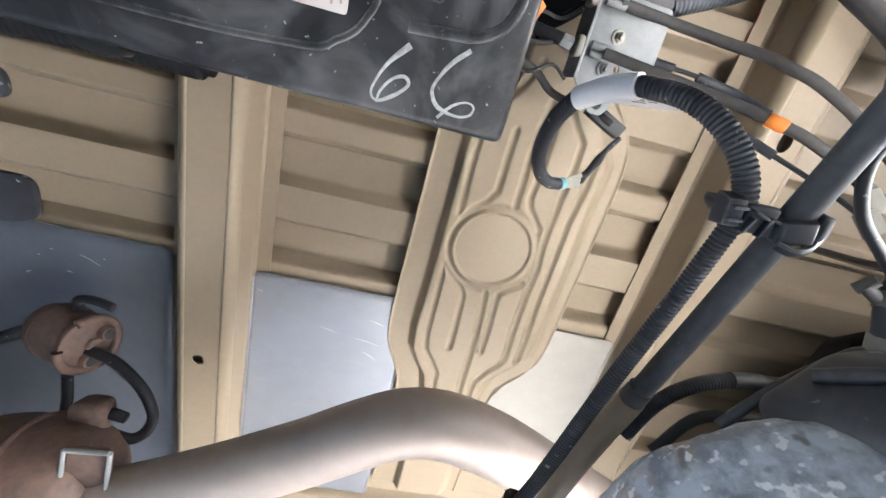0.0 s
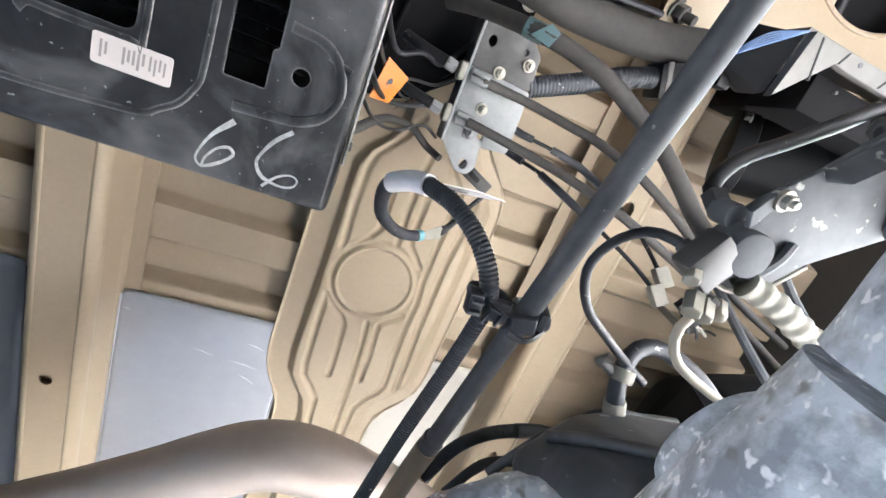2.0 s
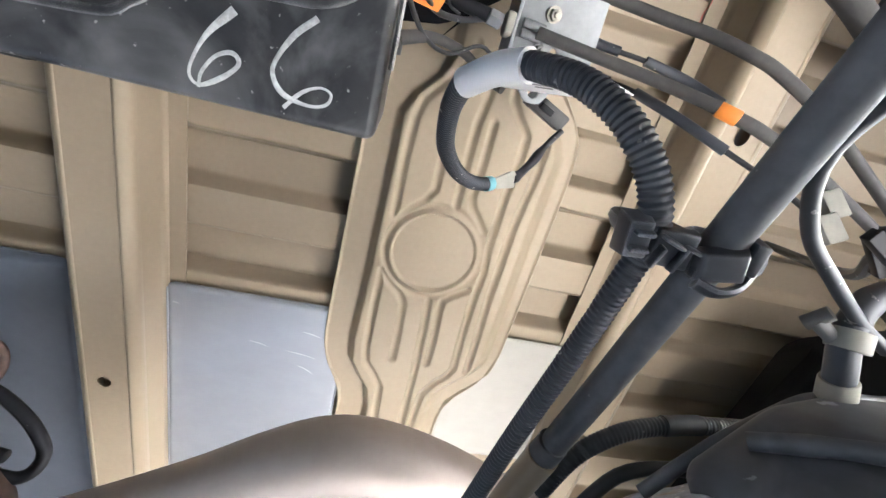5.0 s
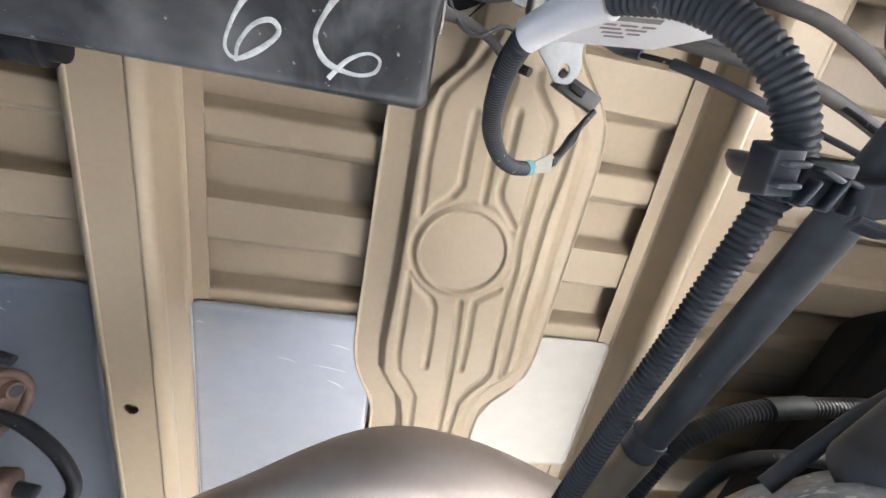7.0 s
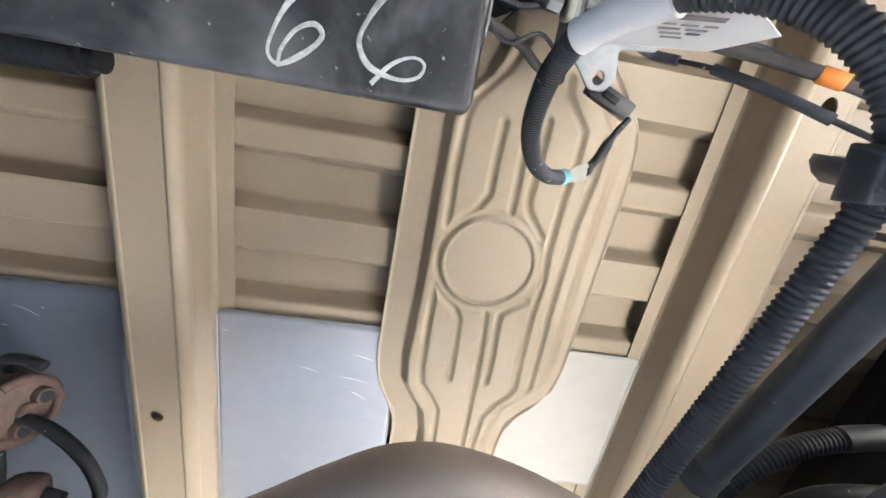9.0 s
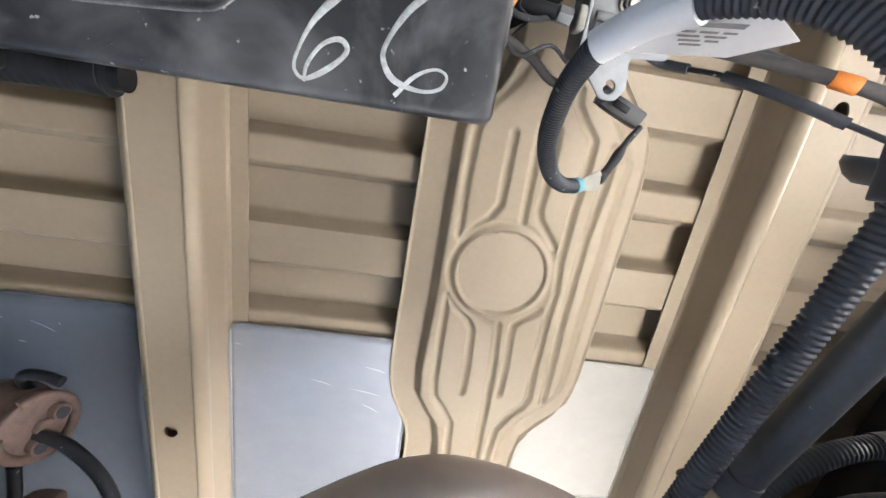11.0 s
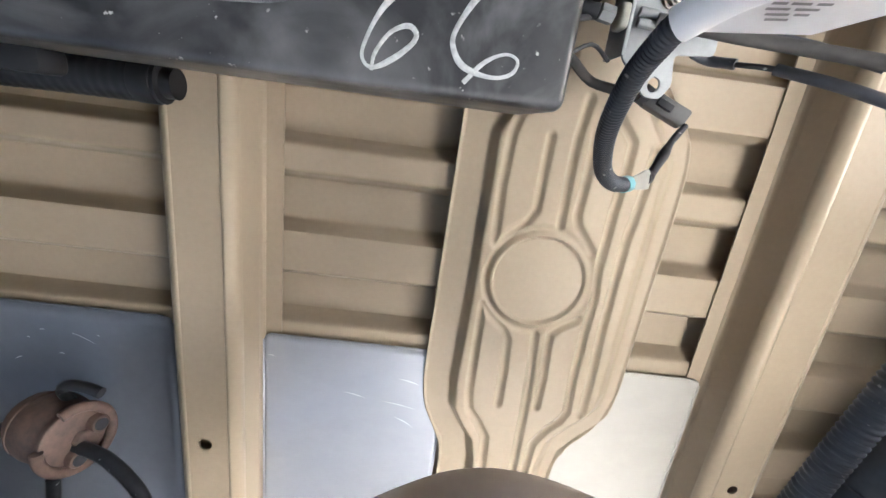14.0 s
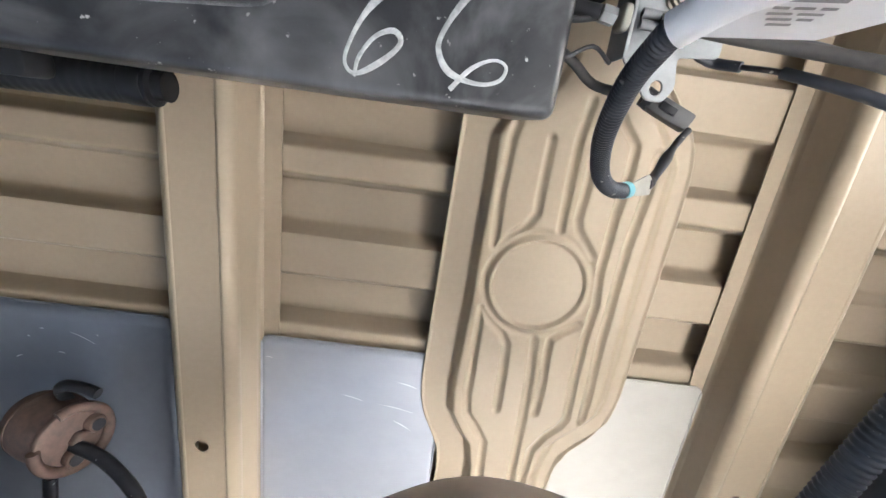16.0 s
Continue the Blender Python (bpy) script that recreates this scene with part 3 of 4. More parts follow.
lab = part("label", slab(rounded([(-0.178, -0.0465), (-0.142, -0.0465), (-0.142, -0.0315), (-0.178, -0.0315)], 0.002, 3), ZB - 0.0005, ZB, 0), WHITE_TAPE, mod, "white printed label with rounded corners")
for u0, n, wide in ((0.0035, 2, 0.0011), (0.0135, 5, 0.0012), (0.0255, 4, 0.0010)):
    bars("print", lab, (-0.178 + u0, -0.0465, ZB - 0.0006), (1, 0, 0), (0, 1, 0), [(0.0022 * k, 0.0022 * k + wide, 0.003 + 0.0006 * (k % 2), 0.006 + 0.0012 * ((k + n) % 3)) for k in range(n)], FADED_INK)
ZM = ZB - 0.0002
for pts in ([(-0.109, -0.0265), (-0.118, -0.0165), (-0.123, -0.007), (-0.1245, 0.0), (-0.1205, 0.003), (-0.112, -0.002), (-0.1065, -0.008), (-0.109, -0.0115), (-0.115, -0.009), (-0.12, -0.002), (-0.121, 0.004)],
            [(-0.079, -0.0315), (-0.087, -0.0235), (-0.093, -0.013), (-0.0935, -0.007), (-0.089, -0.0012), (-0.079, 0.001), (-0.072, -0.001), (-0.0705, -0.0055), (-0.075, -0.007), (-0.082, -0.0035), (-0.0885, 0.004)]):
    bm = sweep([(x, y, ZM) for x, y in pts], lambda u: 0.0011 - 0.0003 * u, 0.0010, 8, wobble=0.7)
    for v in bm.verts:
        v.co.z = ZM + (v.co.z - ZM) * 0.2
    part("numeral_six", bm, MARKER, mod, "handwritten white paint marker numeral")

for ob in mod.children:
    if ob.name.split(".")[0] in ("emboss", "rib", "slot_rim"):
        for v in ob.data.vertices:
            v.co.z = ZB + (v.co.z - ZB) * 0.28

# ---- hoses and dark brackets past the module ----
t = thing("rubber_hose", "short black rubber hose end below the floor beside the module", "hose", (-0.3, 0.02, 0.65))
part("hose", sweep([(-0.75, 0.03, 0.63), (-0.5, 0.022, 0.64), (-0.34, 0.018, 0.645), (-0.252, 0.017, 0.645)], lambda u: 0.0125 if u < 0.985 else 0.009, 0.006, 16, rings=(0.006, 0.0002)), BLACK_PLASTIC, t)
part("end_band", cylinder((-0.275, 0.0171, 0.645), (-0.262, 0.017, 0.645), 0.0131, seg=20, bevel=0.0008), BLACK_PLASTIC, t)
for pts, hgt in (([(-0.62, 0.115), (-0.350, 0.117), (-0.3495, 0.150), (-0.372, 0.156), (-0.62, 0.158)], 0.606), ([(-0.62, 0.045), (-0.360, 0.046), (-0.358, 0.066), (-0.62, 0.074)], 0.606)):
    t = thing("side_bracket", "black coated steel bracket arm with a rounded end", "bracket", (-0.4, pts[0][1], 0.6))
    arm = part("arm", slab(rounded(pts, 0.012), 0.60, hgt, 0.002), CAST_BLACK, t)
    part("post", cylinder((-0.58, (pts[0][1] + pts[-1][1]) / 2, hgt), (-0.58, (pts[0][1] + pts[-1][1]) / 2, 0.803), 0.012), CAST_BLACK, t)
t = thing("clip_tab", "small black plastic tab hanging at the module edge", "clip", (-0.29, 0.02, 0.60))
part("tab", slab(rounded([(-0.312, 0.008), (-0.279, 0.008), (-0.279, 0.021), (-0.305, 0.021)], 0.005), 0.585, 0.602, 0.002), BLACK_PLASTIC, t)

# ---- exhaust muffler neck, strap and hanger ----
part("muffler_end", sweep([(-0.338, 0.428, 0.622), (-0.352, 0.437, 0.622), (-0.372, 0.450, 0.622), (-0.42, 0.485, 0.62), (-0.52, 0.56, 0.61), (-0.75, 0.70, 0.60)], lambda u: 0.030 + 0.062 * min(1.0, u * 4.0) ** 0.6, 0.006, 36, wobble=0.03), RUSTY, ex, "rust brown rounded muffler end")
for k, (c, r) in enumerate((((-0.378, 0.454, 0.622), 0.064), ((-0.425, 0.489, 0.62), 0.0815))):
    c, ax = Vector(c), Vector((-0.80, 0.59, -0.02)).normalized()
    e1 = ax.orthogonal().normalized()
    e2 = ax.cross(e1)
    part("seam_ridge", sweep([c + (e1 * math.cos(radians(a)) + e2 * math.sin(radians(a))) * r for a in range(0, 361, 12)], 0.0045, 0.006, 10), RUSTY, ex)
base = [(-0.349, 0.376), (-0.309, 0.372), (-0.319, 0.446), (-0.362, 0.452)]
part("clamp_plate", slab(rounded(base, 0.008), 0.598, 0.601, 0.0008), RUSTY, ex, "stained steel clamp plate with raised edges")
for a, b in ((0, 1), (1, 2), (0, 3)):
    pa, pb = Vector((*base[a], 0.594)), Vector((*base[b], 0.594))
    part("clamp_edge", sweep([pa, (pa + pb) / 2, pb], 0.0022, 0.006, 8), ZINC, ex)
part("isolator_boss", hull([(-0.392, 0.385, 0.65), (-0.352, 0.383, 0.65), (-0.352, 0.425, 0.648), (-0.39, 0.43, 0.64), (-0.386, 0.39, 0.68), (-0.356, 0.39, 0.68), (-0.356, 0.42, 0.675), (-0.386, 0.42, 0.67)], 0.008, 4), RUSTY, ex)
part("pin", cylinder((-0.356, 0.400, 0.662), (-0.337, 0.402, 0.660), 0.0068, 0.0062, 16, 0.0015), CAST_BLACK, ex)
hg = thing("exhaust_hanger", "rust brown exhaust hanger isolator with bent black rods", "hanger", (-0.42, 0.37, 0.72))
ax_a, ax_b = Vector((-0.468, 0.362, 0.738)), Vector((-0.412, 0.358, 0.715))
ax_d = (ax_b - ax_a).normalized()
part("isolator", sweep([ax_a, (ax_a + ax_b) / 2, ax_b], lambda u: 0.029 + 0.005 * math.sin(math.pi * min(1, u * 1.1)), 0.005, 26), RUSTY, hg)
s_u = ax_d.orthogonal().normalized()
s_v = ax_d.cross(s_u)


def on_face(r, a, h):
    return ax_b + ax_d * h + (s_u * math.cos(radians(a)) + s_v * math.sin(radians(a))) * r


face = part("face_plate", cylinder(ax_b - ax_d * 0.004, ax_b + ax_d * 0.002, 0.031, 0.030, 28, 0.001), RUSTY, hg, "rusty recessed face")
part("rim", sweep([on_face(0.0315, a, 0.003) for a in range(-150, 151, 15)], 0.0052, 0.004, 10), RUSTY, hg, "raised rusty rim with a gap")
part("rim", sweep([on_face(0.0305, a, -0.045) for a in range(0, 361, 15)], 0.0035, 0.005, 8), RUSTY, hg)
for a in (60, 300):
    part("boss", cylinder(on_face(0.019, a, 0.0), on_face(0.0195, a, 0.010), 0.0095, 0.0085, 18, 0.0015), RUSTY, face)
    part("slot", cylinder(on_face(0.0195, a, 0.009), on_face(0.0195, a, 0.0107), 0.0062, seg=16), CAST_BLACK, face)
part("web", hull([on_face(0.028, 40, 0.001), on_face(0.028, -40, 0.001), on_face(0.006, 120, 0.001), on_face(0.006, -120, 0.001), on_face(0.024, 30, 0.007), on_face(0.024, -30, 0.007), on_face(0.006, 90, 0.007), on_face(0.006, -90, 0.007)], 0.0015), RUSTY, face)
part("rod", sweep([(-0.415, 0.369, 0.715), (-0.395, 0.367, 0.710), (-0.372, 0.370, 0.703), (-0.348, 0.383, 0.695), (-0.331, 0.397, 0.687), (-0.321, 0.417, 0.680), (-0.325, 0.433, 0.672), (-0.337, 0.439, 0.665), (-0.352, 0.430, 0.660)], 0.0066, 0.004, 12), CAST_BLACK, hg, "bent black steel rod")
part("rod", sweep([(-0.43, 0.352, 0.745), (-0.43, 0.318, 0.73), (-0.42, 0.306, 0.725), (-0.40, 0.304, 0.722), (-0.385, 0.307, 0.72)], 0.0055, 0.004, 10), CAST_BLACK, hg)
part("rod", sweep([(-0.47, 0.352, 0.72), (-0.51, 0.372, 0.71), (-0.56, 0.39, 0.70), (-0.60, 0.40, 0.75), (-0.60, 0.40, 0.803)], 0.0075, 0.006, 10), CAST_BLACK, hg)
part("rod", sweep([(-0.425, 0.395, 0.70), (-0.422, 0.43, 0.69), (-0.42, 0.46, 0.67), (-0.42, 0.48, 0.64)], 0.006, 0.005, 10), CAST_BLACK, hg)

# ---- cable bracket ----
ZP = 0.712
br = thing("cable_bracket", "zinc plated steel cable bracket with bolts and clamped brake cables", "bracket", (0.065, -0.09, ZP))
part("mounting_plate", slab(rounded([(0.033, -0.120), (0.1015, -0.118), (0.104, -0.054), (0.074, -0.051), (0.078, -0.030), (0.071, -0.0195), (0.058, -0.0195), (0.050, -0.029), (0.0345, -0.045)], 0.004), ZP, ZP + 0.003, 0.0008, [(0.064, -0.029, 0.0046, 1.15), (0.070, -0.061, 0.0028, 1)]), ZINC, br)
part("upper_plate", slab(rounded([(0.034, -0.165), (0.075, -0.170), (0.098, -0.152), (0.101, -0.118), (0.034, -0.120)], 0.004), ZP + 0.001, ZP + 0.004, 0.0008, [(0.047, -0.147, 0.004, 1.3), (0.082, -0.150, 0.003, 1)]), ZINC_DARK, br, "dark grey upper plate with two bolts")
part("flange", block(0.0315, 0.0345, -0.165, -0.045, ZP - 0.006, ZP + 0.03, 0.001), ZINC, br)
part("stay", block(0.05, 0.09, -0.16, -0.12, ZP + 0.004, 0.803, 0.003), ZINC_DARK, br)
for x, y, mt in ((0.061, -0.086, BOLT_STEEL), (0.064, -0.123, BOLT_STEEL), (0.089, -0.140, BOLT_STEEL), (0.0575, -0.059, ZINC)):
    part("bolt", hex_bolt((x, y, ZP - 0.001), (0.12, 0.1, -1), 0.0046, 0.005, 0.003), mt, br)
for y in (-0.112, -0.071):
    part("bushing", turn(block(-0.0075, 0.0075, -0.009, 0.009, -0.009, 0.009, 0.004, 3), Matrix.Translation((0.0285, y, ZP + 0.002)) @ Matrix.Scale(0.5, 4, (1, 0, 0))), CREAM, br, "cream plastic cable bushing")
    part("nut", cylinder((0.012, y - 0.002, ZP + 0.003), (0.023, y, ZP + 0.003), 0.0065, seg=6, bevel=0.0008), ZINC, br)
    part("boot", sweep([(-0.03, y - 0.012, ZP + 0.03), (-0.01, y - 0.006, ZP + 0.012), (0.013, y - 0.002, ZP + 0.003)], 0.0055, 0.004, 12), RUBBER, br)
    for k in (-0.0035, 0.0035):
        part("ferrule", cylinder((0.038, y + k, ZP - 0.006), (0.056, y + k + 0.001, ZP - 0.007), 0.0034, seg=12, bevel=0.0006), ZINC, br)


def cable(name, label, pts, r, mat, cat="cable", rings=None, group=""):
    t = thing(name, label, cat, pts[0], group)
    part("sheath", sweep(pts, r, 0.006, 12, rings), mat, t)
    return t


BC = "brake cables at the bracket"
cable("brake_cable", "thick dusty black parking brake cable leaving the bracket", [(0.05, -0.110, 0.706), (0.105, -0.109, 0.713), (0.147, -0.104, 0.700), (0.176, -0.100, 0.686), (0.195, -0.093, 0.668), (0.222, -0.084, 0.656), (0.28, -0.060, 0.65), (0.42, 0.0, 0.66), (0.60, 0.05, 0.70)], 0.0048, DUSTY_RUBBER, group=BC)
t = cable("brake_cable", "thick dusty black parking brake cable with orange tape", [(0.05, -0.070, 0.703), (0.10, -0.065, 0.695), (0.14, -0.060, 0.680), (0.170, -0.0545, 0.662), (0.191, -0.049, 0.647), (0.222, -0.041, 0.637), (0.30, -0.018, 0.64), (0.45, 0.03, 0.66), (0.60, 0.08, 0.69)], 0.0048, DUSTY_RUBBER, group=BC)
part("tape_band", cylinder((0.184, -0.0508, 0.6520), (0.197, -0.0474, 0.6437), 0.0058, seg=20, bevel=0.0006), ORANGE, t, "orange tape band")
for k, pts in enumerate(([(0.104, -0.083, 0.738), (0.115, -0.080, 0.738), (0.133, -0.078, 0.732), (0.155, -0.076, 0.725), (0.190, -0.070, 0.715), (0.215, -0.058, 0.690), (0.234, -0.036, 0.635), (0.246, -0.010, 0.590)],
                         [(0.102, -0.060, 0.738), (0.115, -0.056, 0.737), (0.128, -0.053, 0.722), (0.144, -0.049, 0.700), (0.167, -0.038, 0.668), (0.198, -0.024, 0.640), (0.225, -0.009, 0.605), (0.240, 0.004, 0.578)])):
    t = cable("sensor_cable", "thin black sensor cable with stepped plastic sleeves", pts, 0.0021, RUBBER, group="sensor cables at the bracket")
    p = [Vector(q) for q in pts]
    part("sleeve", sweep([p[0], p[1], p[2]], 0.0042, 0.004, 10), LOOM, t)
    part("sleeve", sweep([p[3], p[4], p[5]], 0.0042, 0.004, 10), LOOM, t)
    part("connector", turn(block(-0.012, 0.012, -0.008, 0.008, -0.006, 0.006, 0.0015), Matrix.Translation(p[-1]) @ pose(0, 0, 0, 0, 35, 60) @ Matrix.Scale(0.8, 4)), CREAM, t, "small white plastic connector")
t = thing("wire_plug", "black multi-pin plug with torn tape near the crossmember", "connector", (0.262, 0.012, 0.56))
for k in range(4):
    part("housing", turn(block(-0.013, 0.013, -0.0045, 0.0045, -0.004, 0.004, 0.001), Matrix.Translation((0.256 + 0.009 * k, 0.004 + 0.007 * (k % 2), 0.556 + 0.005 * k)) @ pose(0, 0, 0, 14 * k, 12, 28 + 20 * k)), BLACK_PLASTIC, t)
for k in range(3):
    part("torn_tape", sweep([(0.262 + 0.008 * k, 0.010 + 0.003 * k, 0.555), (0.268 + 0.009 * k, 0.015, 0.551 + 0.003 * k), (0.272 + 0.008 * k, 0.022 - 0.004 * k, 0.549)], 0.0012, 0.002, 6, wobble=0.5), CREAM if k == 1 else RUBBER, t)
part("lead", sweep([(0.27, 0.012, 0.566), (0.33, 0.04, 0.62), (0.45, 0.07, 0.803)], 0.0045, 0.006, 8), RUBBER, t)

ha = cable("vent_hose", "dusty brown-black rubber hose with a scrap of teal tape", [(-0.01, -0.150, 0.655), (0.015, -0.151, 0.636), (0.050, -0.147, 0.608), (0.076, -0.145, 0.603), (0.110, -0.137, 0.595), (0.140, -0.124, 0.588), (0.166, -0.107, 0.574), (0.186, -0.089, 0.562), (0.203, -0.070, 0.548), (0.212, -0.052, 0.52)], 0.0065, DUSTY_RUBBER, "hose")
part("tape_scrap", merge(cylinder((0.044, -0.1478, 0.612), (0.058, -0.1463, 0.606), 0.0072, seg=20), sheet([(0.046, -0.142, 0.601), (0.062, -0.139, 0.599), (0.066, -0.150, 0.598), (0.058, -0.154, 0.600)])), TEAL, ha, "crumpled teal tape")
cable("wiring_loom", "ribbed black conduit running to a grey cover", [(0.10, -0.123, 0.722), (0.152, -0.148, 0.722), (0.194, -0.170, 0.72), (0.236, -0.185, 0.72), (0.27, -0.19, 0.72)], 0.0108, LOOM, "conduit", (0.004, 0.0006))
fp = cable("filler_pipe", "thick dusty black curved filler pipe below the beige panel", [(-0.12, -0.25, 0.76), (-0.03, -0.226, 0.735), (0.012, -0.216, 0.725), (0.06, -0.207, 0.72), (0.12, -0.204, 0.72), (0.20, -0.211, 0.72), (0.27, -0.228, 0.72), (0.34, -0.238, 0.725), (0.5, -0.25, 0.74)], 0.0185, DUSTY_RUBBER, "pipe")
part("strap", sweep([(0.06, -0.222, 0.704), (0.12, -0.222, 0.703), (0.19, -0.229, 0.703)], 0.003, 0.004, 8), CAST_BLACK, fp)
part("nut", merge(hex_bolt((0.077, -0.200, 0.748), (0.1, 0.3, -1), 0.007, 0.008, 0.004)), BOLT_STEEL, fp, "bright flange nut")

# ---- dark tank shield behind the bracket, rust cup, frame pieces ----
t = thing("tank_shield", "black plastic tank shield above the cables", "shield", (-0.02, -0.22, 0.77))
part("shell", hull([(-0.30, -0.46, 0.73), (0.095, -0.46, 0.735), (0.088, -0.175, 0.75), (0.028, -0.100, 0.762), (-0.02, -0.058, 0.767), (-0.30, -0.03, 0.767), (-0.30, -0.46, 0.80), (0.095, -0.46, 0.80), (0.05, -0.11, 0.80), (-0.30, -0.03, 0.80)], 0.006), SHIELD_AND_SHADE, t)
part("shield_rib", sweep([(-0.045, -0.10, 0.763), (-0.03, -0.20, 0.742), (-0.02, -0.30, 0.735)], 0.003, 0.008, 8), SHIELD_AND_SHADE, t)
t = thing("loom_plug", "square black plug where the conduit meets the cover", "connector", (0.25, -0.187, 0.72))
part("housing", turn(block(-0.02, 0.02, -0.017, 0.017, -0.015, 0.015, 0.002), Matrix.Translation((0.243, -0.186, 0.72)) @ pose(0, 0, 0, 0, 0, -22)), BLACK_PLASTIC, t)
part("collar", turn(block(-0.003, 0.003, -0.019, 0.019, -0.017, 0.017, 0.001), Matrix.Translation((0.232, -0.181, 0.72)) @ pose(0, 0, 0, 0, 0, -22)), GREY_PLASTIC, t)
cup = thing("bump_stop_cup", "orange rusted round steel cup with a worn flat face", "cup", (0.165, -0.275, 0.70))
part("cup_wall", cylinder((0.150, -0.298, 0.805), (0.152, -0.296, 0.700), 0.064, 0.060, 40, 0.006), RUSTY, cup, "rust brown outer wall")
part("face", cylinder((0.172, -0.298, 0.706), (0.173, -0.297, 0.694), 0.049, 0.047, 40, 0.004), RUST_ORANGE, cup, "bright orange rusted face")
part("center_hole", cylinder((0.170, -0.318, 0.695), (0.170, -0.318, 0.6935), 0.005, seg=16), CAST_BLACK, cup)
part("stud_nut", hex_bolt((0.215, -0.245, 0.725), (0.5, 0.3, -0.8), 0.009, 0.012, 0.012), ZINC_DARK, cup)

fr = thing("frame_gusset", "beige painted frame gusset with a rounded cutout and slotted tab", "frame bracket", (0.4, -0.3, 0.72))
part("web", slab(rounded([(0.19, -0.55), (0.66, -0.55), (0.66, -0.262), (0.50, -0.262), (0.40, -0.255), (0.30, -0.243), (0.20, -0.225)], 0.01), 0.722, 0.728, 0.0015, [(0.412, -0.430, 0.119, 1.0)]), PAINT, fr)
part("opening_lip", sweep([(0.412 + 0.119 * math.cos(radians(a)), -0.430 + 0.119 * math.sin(radians(a)), 0.7225) for a in range(0, 361, 10)], 0.0028, 0.006, 8), PAINT, fr, "rounded rim of the opening")
part("tab", slab(rounded([(0.262, -0.40), (0.292, -0.40), (0.292, -0.33), (0.262, -0.30)], 0.006), 0.70, 0.705, 0.001, [(0.279, -0.368, 0.006, 2.0)]), PAINT, fr)
part("tab_stay", block(0.262, 0.268, -0.40, -0.31, 0.704, 0.724, 0.001), PAINT, fr)
rl = thing("inner_frame_panel", "stained beige inner frame panel behind the round opening", "frame panel", (0.4, -0.42, 0.77))
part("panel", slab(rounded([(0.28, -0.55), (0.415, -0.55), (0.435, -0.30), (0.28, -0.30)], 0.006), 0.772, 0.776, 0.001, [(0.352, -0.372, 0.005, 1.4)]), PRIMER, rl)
# Black sheet painted in for the shade behind the opening's right half.
part("recess_shade", slab(rounded([(0.425, -0.55), (0.56, -0.55), (0.56, -0.30), (0.440, -0.30)], 0.006), 0.780, 0.785, 0.001), SHIELD_AND_SHADE, rl, "flat black sheet standing in for shade in the opening")
part("fold", sweep([(0.418, -0.54, 0.770), (0.427, -0.42, 0.770), (0.437, -0.30, 0.770)], 0.006, 0.01, 10), CAST_BLACK, rl)
for x, y, r in ((0.335, -0.405, 0.006), (0.372, -0.355, 0.004), (0.385, -0.39, 0.003)):
    part("stain", cylinder((x, y, 0.7722), (x, y, 0.7714), r, r * 0.9, 12), DUSTY_RUBBER, rl, "dark stain spot")

# ---- grey cover, canister ----
gc = thing("module_cover", "ribbed grey plastic cover with an open side and a frayed edge", "cover", (0.35, -0.24, 0.63))
outline = [(0.249, -0.177), (0.256, -0.230), (0.293, -0.230), (0.342, -0.231), (0.40, -0.235), (0.50, -0.236), (0.50, -0.222), (0.401, -0.2165), (0.30, -0.2165), (0.288, -0.2175)]
part("rim", slab(outline, 0.596, 0.604, 0.0012), GREY_PLASTIC, gc)
part("side", slab([(0.256, -0.230), (0.342, -0.231), (0.40, -0.235), (0.50, -0.236), (0.50, -0.239), (0.40, -0.238), (0.342, -0.234), (0.256, -0.234)], 0.604, 0.66, 0.0), GREY_PLASTIC, gc)
# Black instead of the cover's grey: the end's shade is in the colour.
part("end_wall", hull([(0.219, -0.196, 0.635), (0.243, -0.176, 0.625), (0.2495, -0.1775, 0.604), (0.256, -0.229, 0.604), (0.226, -0.234, 0.65), (0.25, -0.19, 0.66), (0.26, -0.232, 0.66)], 0.002, 2), BLACK_PLASTIC, gc, "end of the grey cover with its shade painted black")
# Box coloured black to carry the shade inside the cover.
part("inner_box", block(0.295, 0.49, -0.215, -0.182, 0.612, 0.67, 0.004), SHIELD_AND_SHADE, gc, "inner electronics box, black for the shade inside the cover")
for k in range(6):
    part("inner_pin", cylinder((0.32 + 0.027 * k, -0.207 + 0.012 * (k % 2), 0.612), (0.32 + 0.027 * k, -0.207 + 0.012 * (k % 2), 0.609), 0.0018, seg=8, bevel=0.0004), ZINC_DARK, gc)
for (x, y), (x2, y2) in (((0.263, -0.2285), (0.272, -0.199)), ((0.294, -0.229), (0.289, -0.2185)), ((0.345, -0.230), (0.338, -0.218)), ((0.400, -0.233), (0.396, -0.218)), ((0.450, -0.234), (0.446, -0.221))):
    part("rib", hull([(x, y, 0.5952), (x + 0.0018, y, 0.5952), (x2, y2, 0.5952), (x2 + 0.0018, y2, 0.5952), (x, y, 0.598), (x + 0.0018, y, 0.598), (x2, y2, 0.598), (x2 + 0.0018, y2, 0.598)], 0.0003, 1), BLACK_PLASTIC, gc)
for k in range(5):
    part("ribbon", sweep([(0.217 + 0.0015 * k, -0.197 - 0.001 * k, 0.624 + 0.002 * k), (0.236, -0.214 - 0.002 * k, 0.612 + 0.0015 * k), (0.254, -0.2295, 0.601)], 0.0007, 0.004, 6), STRAND, gc, "pale blue frayed plastic strands")
for x, y in ((0.31, -0.2255), (0.415, -0.229)):
    part("pin_hole", cylinder((x, y, 0.5955), (x, y, 0.5966), 0.0022, seg=12), INK, gc)
